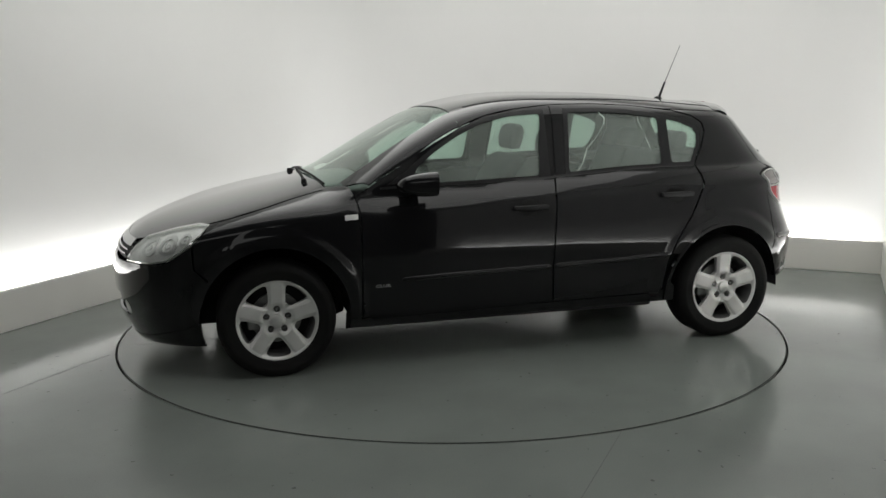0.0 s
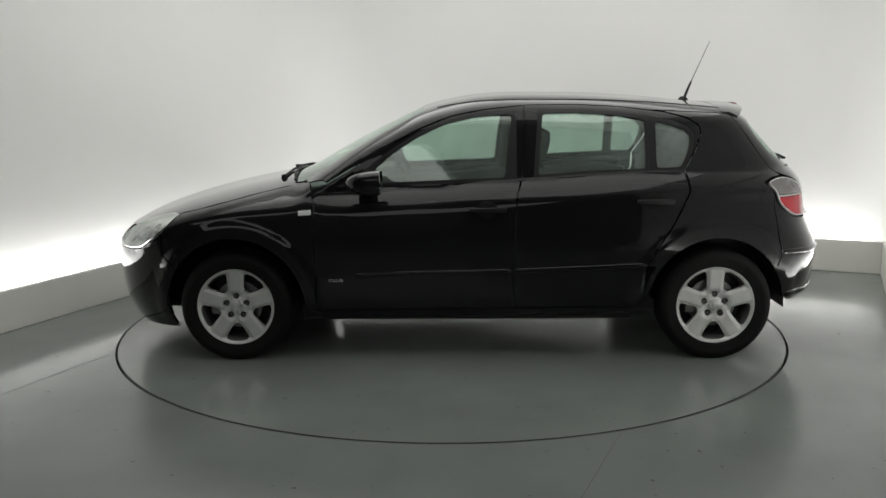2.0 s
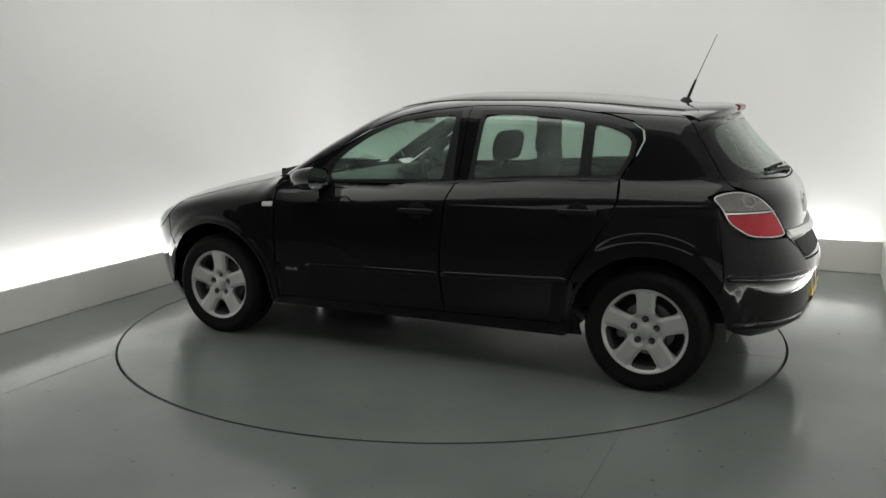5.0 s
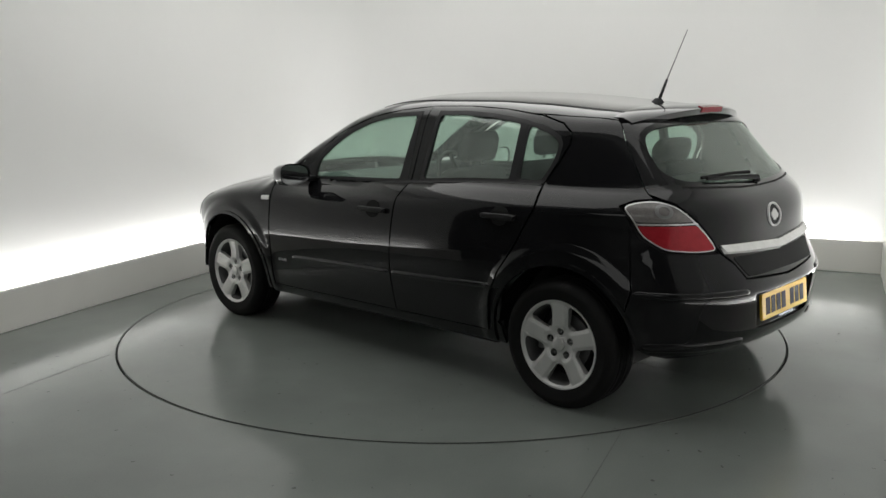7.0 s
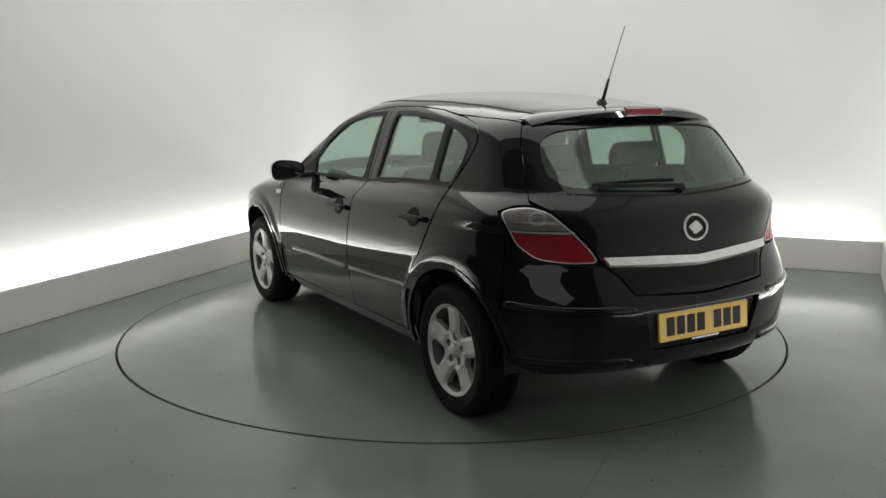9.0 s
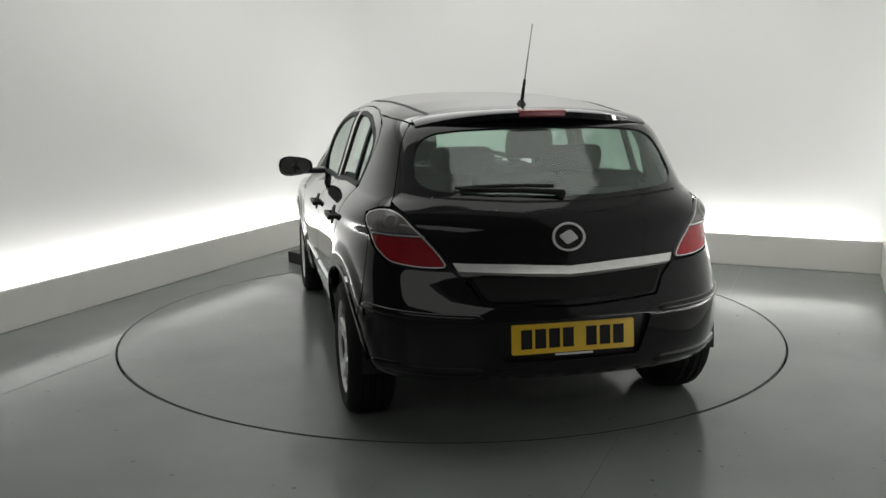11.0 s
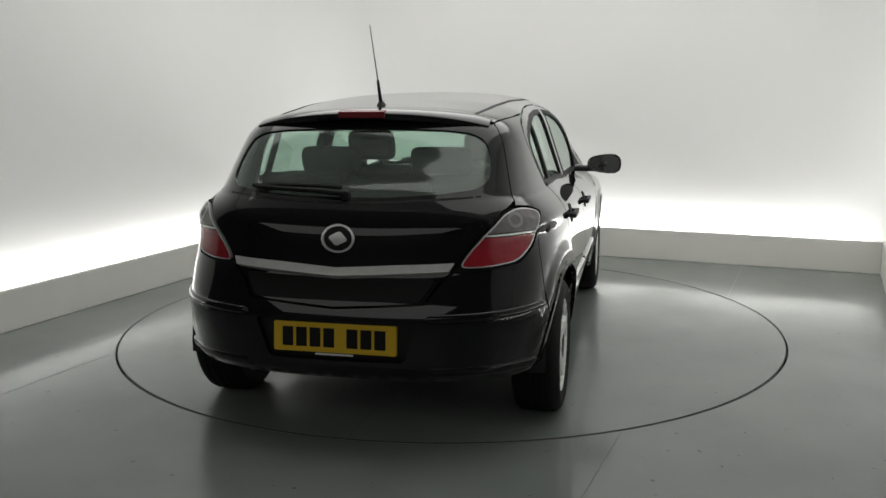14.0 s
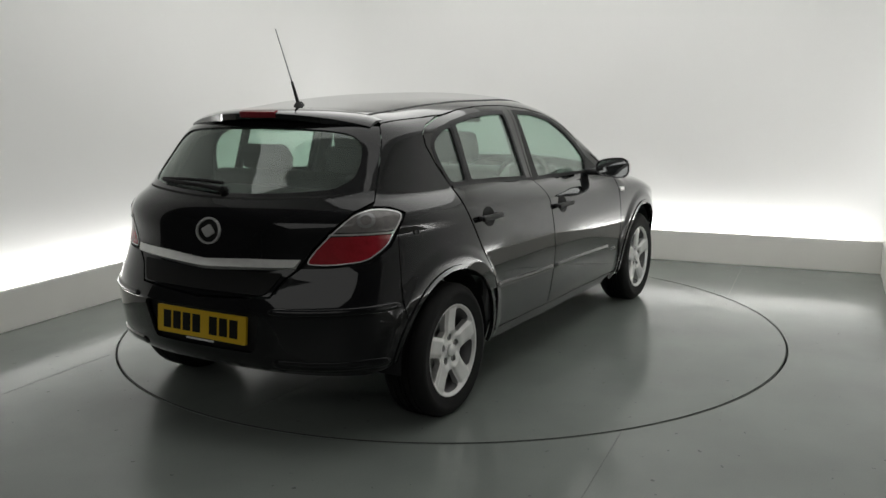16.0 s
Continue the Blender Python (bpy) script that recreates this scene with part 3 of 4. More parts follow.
GATE = [at_rear(*q) for q in ((-2.01, 0.0, 0.608), (-1.98, 0.368, 0.630), (-1.93, 0.410, 0.70), (-1.883, 0.466, 0.752), (-1.857, 0.508, 0.822), (-1.818, 0.577, 0.902), (-1.755, 0.632, 0.968), (-1.69, 0.662, 0.992), *GE, (-1.55, 0.25, 1.335), (-1.56, 0.0, 1.34))]
GATE = GATE + [(-x, z) for x, z in GATE[-2:0:-1]]
PANE = [at_rear(*q) for q in ((-1.82, 0.0, 1.030), (-1.815, 0.19, 1.034), (-1.785, 0.375, 1.045), (-1.725, 0.53, 1.060), (-1.655, 0.578, 1.10), (-1.585, 0.567, 1.187), (-1.545, 0.535, 1.245), (-1.55, 0.475, 1.276), (-1.57, 0.365, 1.289), (-1.582, 0.194, 1.295), (-1.582, 0.0, 1.298))]
PANE = rounded(PANE + [(-x, z) for x, z in PANE[-2:0:-1]], 0.03)
tailgate = panel("tailgate", GATE, rear, M_PAINT, car, holes=[PANE])
panel("rear_glass", PANE, rear, M_REAR_GLASS, car, lift=-0.006, gap=-0.004, lip=0.0, label="green-tinted rear window glass")
SEAL = [at_rear(*q) for q in ((-1.85, 0.0, 1.004), (-1.84, 0.19, 1.008), (-1.812, 0.373, 1.019), (-1.75, 0.53, 1.026), (-1.66, 0.64, 1.026))]
SEAL = SEAL + [(x, z + 0.007) for x, z in SEAL[::-1]]
both("glass_seal", SEAL, rear, M_WIPER, tailgate, lift=0.0012, gap=0.0, lip=0.004, step=0.02)
BUMP = [at_rear(*q) for q in ((-1.63, 0.780, 0.884), (-1.668, 0.762, 0.822), (-1.75, 0.712, 0.765), (-1.835, 0.594, 0.750), (-1.885, 0.469, 0.746), (-1.935, 0.412, 0.695), (-1.98, 0.370, 0.626), (-2.01, 0.0, 0.603))]
BUMP = BUMP + [(-x, z) for x, z in BUMP[-2::-1]] + [(-at_side(*q)[0], q[1]) for q in [(-1.66, 0.60)] + arch(-WB, RR, 150, 174, 5)] + [(-at_rear(-1.74, 0.78, 0.3)[0], 0.312), (-at_rear(-1.82, 0.72, 0.3)[0], 0.288), (0, 0.292)]
BUMP += [(-x, z) for x, z in BUMP[-2:-11:-1]]
RECESS = rounded([(-0.210, 0.388), (0.210, 0.388), (0.243, 0.556), (-0.243, 0.556)], 0.02)
rear_bumper = panel("rear_bumper", BUMP, rear, M_PAINT, car, holes=[RECESS])
def at_nose(x, z):
    """Plan point, in the nose's wrap, of a point on the side of the body."""
    return at_front(*side(np.array([[x, z]], float))[0])


# nose
HLP = [at_nose(1.613, 0.801)] + [at_front(*q) for q in ((1.661, 0.68, 0.803), (1.784, 0.60, 0.773), (1.927, 0.503, 0.725), (1.99, 0.515, 0.674), (2.04, 0.51, 0.597), (1.913, 0.683, 0.600), (1.839, 0.742, 0.617), (1.75, 0.792, 0.677), (1.665, 0.806, 0.750))]
NB = [at_nose(*q) for q in arch(WB, RF, -22, 33, 8)] + [at_nose(1.709, 0.58), at_nose(1.711, 0.64), at_nose(1.711, 0.706)] + [at_front(*q) for q in ((1.75, 0.792, 0.673), (1.839, 0.742, 0.613), (1.913, 0.683, 0.596), (2.04, 0.51, 0.593), (2.08, 0.40, 0.590), (2.12, 0.3, 0.588))] + [(0, 0.585)]
NB = NB + [(-x, z) for x, z in NB[-2::-1]] + [(-at_front(1.75, 0.75, 0.19)[0], 0.152), (0, 0.14), (at_front(1.75, 0.75, 0.19)[0], 0.152)]
FOG = [(at_front(2.08, 0.44, 0.3)[0] + 0.045 * math.cos(k * 0.449), 0.33 + 0.04 * math.sin(k * 0.449)) for k in range(14)]
INTAKE = [(-0.40, 0.30), (0.40, 0.30), (0.34, 0.40), (-0.34, 0.40)]
front_bumper = panel("front_bumper", NB, front, M_PAINT, car, holes=[FOG, [(-x, z) for x, z in FOG], INTAKE])
panel("intake_mesh", INTAKE, front, M_TRIM, front_bumper, lift=-0.03, gap=-0.01)
both("fog_lamp", FOG, front, M_LAMPBACK, front_bumper, lift=-0.008, gap=0.0, step=0.02, label="small round fog lamp")
for mir in (False, True):
    hl = panel("headlamp", HLP, front, M_LENS, car, lift=0.001, gap=0.002, lip=0.0, step=0.025, mirror=mir, label="clear headlamp with chrome reflectors")
    panel("reflector", HLP, front, M_LAMPBACK, hl, lift=-0.014, gap=-0.002, step=0.025, mirror=mir)
    panel("lamp_rim", HLP, front, M_CHROME, hl, holes=[inset(HLP, 0.009)], lift=0.002, gap=0.001, step=0.02, mirror=mir)
    cx = sum(p[0] for p in HLP) / len(HLP)
    for dx, zz, r in ((-0.09, 0.685, 0.05), (0.03, 0.70, 0.055), (0.12, 0.735, 0.03)):
        ring = [(cx + dx + r * math.cos(k * 0.3927), zz + r * 0.95 * math.sin(k * 0.3927)) for k in range(16)]
        panel("bowl", ring, front, M_SATIN, hl, holes=[inset(dense(ring, 0.01), r * 0.35)], lift=-0.006, gap=0.0, lip=0.008, step=0.02, mirror=mir)
        panel("bulb", inset(dense(ring, 0.01), r * 0.72), front, M_CHROME, hl, lift=-0.008, gap=0.0, step=0.015, mirror=mir)
GR = [at_front(2.045, 0.495, 0.606), at_front(1.995, 0.50, 0.674), at_front(2.05, 0.32, 0.69), (0, 0.70)]
GR = GR + [(-x, z) for x, z in GR[-2::-1]] + [(-at_front(2.17, 0.3, 0.6)[0], 0.605), (0, 0.60), (at_front(2.17, 0.3, 0.6)[0], 0.605)]
grille = panel("grille", GR, front, M_TRIM, car, lift=-0.02, gap=0.0)
for z0, z1, mt in ((0.665, 0.698, M_CHROME), (0.645, 0.652, M_CHROME), (0.625, 0.632, M_CHROME)):
    w = at_front(2.02, 0.475, 0.65)[0]
    panel("grille_bar", [(-w, z0), (w, z0), (w * 0.96, z1), (-w * 0.96, z1)], front, mt, grille, lift=0.004, gap=0.0, lip=0.03)


# ---- dark structure behind the skin ----
both("door_card", [(0.92, 0.24), (0.92, 0.90), (0.45, 0.925), (-0.2, 0.965), (-0.93, 1.0), (-1.10, 0.95), (-1.05, 0.74), (-0.93, 0.50), (-0.93, 0.24)], side, M_INNER, car, lift=-0.055, gap=0.0, lip=0.02, step=0.06)
both("centre_pillar", [(-0.20, 0.9), (-0.235, 1.34), (-0.345, 1.34), (-0.325, 0.9)], side, M_TRIM, car, lift=-0.022, gap=0.0, lip=0.02, step=0.05)
both("quarter_lining", [at_side(*q) for q in ((-1.14, 0.76), (-1.20, 1.03), (-1.25, 1.2), (-1.22, 1.30), (-1.44, 1.28), (-1.55, 1.03), (-1.58, 0.76))], rear, M_INNER, car, lift=-0.04, gap=0.0, lip=0.02, step=0.05)
both("corner_lining", [at_side(-1.58, 0.74), at_side(-1.52, 1.02), at_rear(-1.70, 0.66, 1.02), at_rear(-1.90, 0.42, 0.72), at_rear(-1.96, 0.40, 0.40), at_side(-1.72, 0.40), at_side(-1.70, 0.55)], rear, M_TRIM, car, lift=-0.03, gap=0.0, lip=0.0, step=0.06)
panel("headliner", [(0.24, 0.46), (0.24, -0.46), (-0.3, -0.53), (-1.45, -0.44), (-1.45, 0.44), (-0.3, 0.53)], top, M_LINER, car, lift=-0.025, gap=0.0, lip=0.0, step=0.08)

for nm, b, bev in (("underbody", (-0.88, 0.88, -0.76, 0.76, 0.20, 0.30), 0.02), ("engine_tray", (0.885, 1.92, -0.455, 0.455, 0.20, 0.66), 0.05), ("boot_floor", (-1.90, -0.885, -0.455, 0.455, 0.30, 0.60), 0.05)):
    bm = bmesh.new()
    box(bm, *b, bev)
    part(nm, bm, M_TRIM, car)
for sx, rr in ((1, RF), (-1, RR)):
    for sy in (1, -1):
        bm = bmesh.new()
        prev = None
        for k in range(25):
            a = radians(-3 + 186 * k / 24)
            x, z = sx * WB + (rr + 0.004) * math.cos(a), HUB + (rr + 0.004) * math.sin(a)
            cur = [bm.verts.new((x, sy * 0.46, z)), bm.verts.new((x, sy * 0.815, z))]
            if prev:
                bm.faces.new((prev[0], prev[1], cur[1], cur[0]))
            prev = cur
        bm.faces.new([bm.verts.new((sx * WB + (rr + 0.004) * math.cos(radians(a)), sy * 0.455, HUB + (rr + 0.004) * math.sin(radians(a)))) for a in range(-3, 184, 6)])
        part("wheel_arch_liner", bm, M_TRIM, car)


# ---- cabin ----
def slab(bm, pts, y0, y1, bevel):
    """A block with the side outline pts (x, z) between two widths, its edges rounded."""
    a = [bm.verts.new((x, y0, z)) for x, z in pts]
    b = [bm.verts.new((x, y1, z)) for x, z in pts]
    fs = [bm.faces.new(a), bm.faces.new(b[::-1])]
    for i in range(len(pts)):
        j = (i + 1) % len(pts)
        fs.append(bm.faces.new((a[j], a[i], b[i], b[j])))
    bmesh.ops.bevel(bm, geom=list({e for f in fs for e in f.edges}), offset=bevel, segments=3, profile=0.6, affect="EDGES")
    return bm


def front_seat(y):
    bm = bmesh.new()
    slab(bm, [(0.30, 0.36), (0.32, 0.50), (-0.12, 0.46), (-0.16, 0.34)], y - 0.25, y + 0.25, 0.045)
    seat = part("front_seat", bm, M_CLOTH, car, "dark grey cloth front seat", True)
    bm = bmesh.new()
    slab(bm, [(-0.02, 0.44), (-0.17, 0.44), (-0.42, 0.98), (-0.40, 1.04), (-0.33, 1.04), (-0.24, 0.92)], y - 0.24, y + 0.24, 0.05)
    part("backrest", bm, M_CLOTH, seat, smooth=True)
    bm = bmesh.new()
    slab(bm, [(-0.34, 1.07), (-0.42, 1.07), (-0.45, 1.19), (-0.43, 1.24), (-0.37, 1.235), (-0.34, 1.16)], y - 0.135, y + 0.135, 0.042)
    hr = part("headrest", bm, M_CLOTH, seat, smooth=True)
    for dy in (-0.05, 0.05):
        bm = bmesh.new()
        tube(bm, [(-0.375, y + dy, 1.05), (-0.39, y + dy, 1.16)], 0.007)
        part("headrest_post", bm, M_STEEL, hr)


front_seat(0.34)
front_seat(-0.34)
bm = bmesh.new()
slab(bm, [(-0.62, 0.36), (-0.60, 0.50), (-1.02, 0.47), (-1.05, 0.33)], -0.64, 0.64, 0.045)
bench = part("rear_bench", bm, M_CLOTH, car, "dark grey cloth rear bench seat", True)
for y0, y1 in ((-0.64, -0.215), (-0.21, 0.21), (0.215, 0.64)):
    bm = bmesh.new()
    slab(bm, [(-0.92, 0.46), (-1.05, 0.44), (-1.27, 1.055), (-1.19, 1.075)], y0, y1, 0.035)
    part("backrest", bm, M_CLOTH, bench, smooth=True)
for y in (-0.27, 0.27):
    bm = bmesh.new()
    slab(bm, [(-1.19, 1.075), (-1.275, 1.07), (-1.30, 1.155), (-1.285, 1.20), (-1.225, 1.20), (-1.19, 1.14)], y - 0.145, y + 0.145, 0.04)
    part("headrest", bm, M_CLOTH, bench, smooth=True)
bm = bmesh.new()
slab(bm, [(-1.24, 0.99), (-1.76, 0.985), (-1.76, 0.96), (-1.24, 0.95)], -0.56, 0.56, 0.008)
part("parcel_shelf", bm, M_INNER, car, smooth=True)
bm = bmesh.new()
slab(bm, [(1.00, 0.62), (0.98, 0.93), (0.72, 0.955), (0.58, 0.90), (0.55, 0.62)], -0.66, 0.66, 0.04)
part("dashboard", bm, M_INNER, car, "dark grey moulded dashboard", True)
bm = bmesh.new()
slab(bm, [(0.66, 0.94), (0.56, 0.99), (0.50, 0.98), (0.52, 0.90)], -0.52, -0.22, 0.02)
part("instrument_hood", bm, M_INNER, car, smooth=True)
bm = bmesh.new()
wm = Matrix.Translation((0.40, -0.37, 0.88)) @ pose(0, 0, 0, 0, -65, 0)
turned(bm, [(0.185 + 0.016 * math.cos(k * math.pi / 4), 0.016 * math.sin(k * math.pi / 4)) for k in range(9)], 40, wm)
steer = part("steering_wheel", bm, M_TRIM, car, smooth=True)
bm = bmesh.new()
turned(bm, [(0.0005, 0.03), (0.06, 0.02), (0.07, -0.02), (0.0005, -0.03)], 24, wm)
for a in (0, 120, 240):
    tube(bm, [wm @ Vector((0.05 * math.cos(radians(a)), 0.05 * math.sin(radians(a)), 0)), wm @ Vector((0.18 * math.cos(radians(a)), 0.18 * math.sin(radians(a)), 0))], 0.014, 6)
part("hub", bm, M_TRIM, steer, smooth=True)
bm = bmesh.new()
slab(bm, [(0.33, 1.265), (0.30, 1.335), (0.275, 1.33), (0.30, 1.26)], -0.12, 0.12, 0.008)
im = part("interior_mirror", bm, M_TRIM, car, smooth=True)
bm = bmesh.new()
tube(bm, [(0.32, 0, 1.31), (0.37, 0, 1.32)], 0.01)
part("stalk", bm, M_TRIM, im)


# ---- wheels ----
RIMR = 0.214


def face_depth(u, v):
    """How far the wheel's face stands out: a dished hub, five spokes with sloped flanks, a raised lip."""
    r, a = np.hypot(u, v), np.arctan2(v, u)
    d = 0.090 - 0.006 * smooth(0.19, 0.12, r) - 0.014 * smooth(0.095, 0.060, r) + 0.006 * smooth(0.042, 0.034, r) + 0.006 * smooth(0.196, 0.208, r)
    k = np.round((a - math.pi / 2) / (2 * math.pi / 5)) * 2 * math.pi / 5 + math.pi / 2
    w = r * np.abs(np.sin(a - k))
    return d - 0.011 * smooth(0.027, 0.046, w) * smooth(0.06, 0.09, r) * smooth(0.205, 0.185, r)


def rim_surface(q):
    return np.stack([q[:, 0], face_depth(q[:, 0], q[:, 1]), q[:, 1]], 1)


def rim_normal(q):
    u, v, e = q[:, 0], q[:, 1], 0.002
    n = np.stack([-(face_depth(u + e, v) - face_depth(u - e, v)) / (2 * e), np.ones(len(u)), -(face_depth(u, v + e) - face_depth(u, v - e)) / (2 * e)], 1)
    return n / np.linalg.norm(n, axis=1, keepdims=True)


def ring_of(r, n=60, cx=0.0, cz=0.0):
    return [(cx + r * math.cos(2 * math.pi * k / n), cz + r * math.sin(2 * math.pi * k / n)) for k in range(n)]


def rim_window(k):
    """One of five openings between the broad spokes."""
    a = radians(90 + 36 + 72 * k)
    u, v = Vector((math.cos(a), math.sin(a))), Vector((-math.sin(a), math.cos(a)))
    pts = [(0.095, -0.014), (0.112, -0.026), (0.135, -0.042), (0.158, -0.057), (0.174, -0.065), (0.187, -0.053), (0.193, -0.027), (0.195, 0.0)]
    pts = pts + [(r, -w) for r, w in pts[-2::-1]]
    return rounded([tuple(u * r + v * w) for r, w in pts], 0.018, 3)


wheel_parts = []


def build_wheel():
    axle = pose(0, 0, 0, -90)
    # barrel in the darkened alloy, so the spoke openings read as shaded
    bm = bmesh.new()
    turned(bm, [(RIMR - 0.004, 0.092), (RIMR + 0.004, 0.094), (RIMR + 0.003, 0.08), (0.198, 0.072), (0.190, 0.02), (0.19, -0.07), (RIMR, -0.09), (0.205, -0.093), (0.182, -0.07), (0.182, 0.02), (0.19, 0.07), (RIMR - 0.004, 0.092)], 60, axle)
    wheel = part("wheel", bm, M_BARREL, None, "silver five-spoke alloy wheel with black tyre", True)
    bm = bmesh.new()
    R = HUB + 0.006
    half = [(0.207, 0.086), (0.214, 0.097), (0.232, 0.103), (0.258, 0.105), (0.262, 0.1065), (0.280, 0.101), (R - 0.014, 0.090), (R - 0.005, 0.080), (R, 0.066), (R, 0.047), (R - 0.008, 0.046), (R - 0.008, 0.039), (R, 0.038), (R, 0.014), (R - 0.008, 0.013), (R - 0.008, 0.006), (R, 0.005)]
    turned(bm, half + [(r, -h) for r, h in half[::-1]], 64, axle)
    tyre = part("tyre", bm, M_RUBBER, wheel, smooth=True)
    face = panel("spokes", ring_of(RIMR - 0.003, 80), rim_surface, M_ALLOY, wheel, holes=[rim_window(k) for k in range(5)] + [ring_of(0.0175, 14, 0.058 * math.cos(radians(90 + 72 * k)), 0.058 * math.sin(radians(90 + 72 * k))) for k in range(5)], gap=0.0, lip=0.03, step=0.008, normal=rim_normal)
    bm = bmesh.new()
    turned(bm, [(0.0005, 0.089), (0.022, 0.088), (0.030, 0.084), (0.033, 0.070)], 32, axle)
    part("centre_cap", bm, M_SATIN, wheel, "dull silver centre cap", True)
    for k in range(5):
        a = radians(90 + 72 * k)
        bm = bmesh.new()
        turned(bm, [(0.0005, 0.068), (0.0075, 0.068), (0.009, 0.064), (0.009, 0.04)], 6, Matrix.Translation((0.058 * math.cos(a), 0, 0.058 * math.sin(a))) @ axle)
        part("wheel_bolt", bm, M_STEEL, wheel)
    bm = bmesh.new()
    turned(bm, [(0.0005, 0.035), (0.08, 0.035), (0.082, 0.015), (0.132, 0.015), (0.132, -0.008), (0.0005, -0.008)], 40, axle)
    part("brake_disc", bm, M_STEEL, wheel, smooth=True)
    bm = bmesh.new()
    turned(bm, [(0.0005, -0.02), (0.183, -0.03), (0.183, -0.06), (0.0005, -0.06)], 40, axle)
    part("brake_shield", bm, M_TRIM, wheel)
    bm = bmesh.new()
    box(bm, 0.085, 0.15, -0.03, 0.045, -0.055, 0.055, 0.012)
    part("brake_caliper", bm, M_STEEL, wheel, smooth=True)
    return wheel


wheel = build_wheel()
wheel.parent = car
wheel.matrix_basis = pose(WB, 0.757, HUB)
for x, y, rz in ((-WB, 0.757, 0), (WB, -0.757, 180), (-WB, -0.757, 180)):
    copy_thing(wheel, pose(x, y, HUB, 0, 0, rz))

# ---- body trim ----


def ridge(name, line, surface, half, out, mat, parent, mirror=False, n=48, m=10):
    """A rounded bead that follows a line of plan points on the body and tapers out at its ends."""
    line = np.array(line, float)
    d = np.concatenate([[0], np.cumsum(np.hypot(*np.diff(line, axis=0).T))])
    t = np.linspace(0, d[-1], n)
    mid = np.stack([np.interp(t, d, line[:, 0]), np.interp(t, d, line[:, 1])], 1)
    fade = np.sqrt(np.clip(np.minimum(t, d[-1] - t) / 0.02, 0.02, 1))
    rows = []
    for k in range(m + 1):
        a = math.pi * k / m
        q = mid + np.stack([np.zeros(n), -math.cos(a) * half * fade], 1)
        v = surface(q)
        nr = slope(v[:, 0], v[:, 1], v[:, 2])
        nr[:, 1] *= np.where(v[:, 1] < 0, -1, 1)
        rows.append(v + nr * (math.sin(a) ** 0.8 * out * fade - 0.002)[:, None])
    verts = np.concatenate(rows)
    faces = [(k * n + i, k * n + i + 1, (k + 1) * n + i + 1, (k + 1) * n + i) for k in range(m) for i in range(n - 1)]
    if mirror:
        verts = verts * (1, -1, 1)
    p = verts[list(faces[len(faces) // 2])]
    if np.cross(p[1] - p[0], p[2] - p[0]) @ (p[0] - np.array([p[0][0] * 0.6, 0, p[0][2]])) < 0:
        faces = [f[::-1] for f in faces]
    return piece(name, mesh_of(name, verts, faces, mat, smooth=True), parent)


for mir in (False, True):
    ridge("side_moulding", [(0.655, 0.474), (0.30, 0.486), (-0.198, 0.496)], side, 0.015, 0.013, M_PAINT, car, mir)
    ridge("side_moulding", [(-0.214, 0.496), (-0.60, 0.510), (-0.920, 0.524)], side, 0.016, 0.013, M_PAINT, car, mir)
both("waist_seal", [(0.74, 0.945), (0.74, 0.958), (-0.17, 0.981), (-0.34, 0.993), (-0.66, 1.015), (-0.94, 1.027), (-1.125, 1.030), (-1.13, 1.014), (-0.94, 1.012), (-0.66, 1.000), (-0.34, 0.978), (-0.17, 0.966)], side, M_TRIM, car, lift=0.005, gap=0.0, lip=0.012)
both("mirror_triangle", [(0.70, 0.97), (0.56, 1.055), (0.545, 0.97)], side, M_TRIM, car, lift=0.004, gap=0.0, lip=0.01)
both("quarter_bar", [(-0.945, 1.30), (-0.975, 1.295), (-0.975, 1.03), (-0.945, 1.03)], side, M_TRIM, car, lift=0.003, gap=0.0, lip=0.01)
both("window_seal", [(0.575, 0.965), (0.575, 1.052), (0.44, 1.152), (0.30, 1.234), (0.15, 1.302), (-0.02, 1.338), (-0.235, 1.350), (-0.235, 0.98)], side, M_TRIM, car, holes=[inset(rounded(W_FRONT, 0.03), 0.004)], lift=0.0015, gap=0.0, lip=0.006)
both("window_seal", [(-0.355, 1.352), (-0.55, 1.354), (-0.75, 1.342), (-0.95, 1.316), (-1.09, 1.287), (-1.17, 1.25), (-1.20, 1.207), (-1.19, 1.13), (-1.135, 1.022), (-0.66, 1.008), (-0.325, 0.986)], side, M_TRIM, car, holes=[inset(rounded(W_REAR, 0.025), 0.004), inset(rounded(W_QUART, 0.03), 0.004)], lift=0.0015, gap=0.0, lip=0.006)
for sx, rr, a0, a1 in ((1, RF, -10, 188), (-1, RR, -8, 174)):
    lipz = arch(sx * WB, rr + 0.018, a0, a1, 30) + arch(sx * WB, rr - 0.002, a1, a0, 30)
    both("arch_lip", lipz, side, M_PAINT, car, lift=0.006, gap=0.0, lip=0.02, step=0.02)


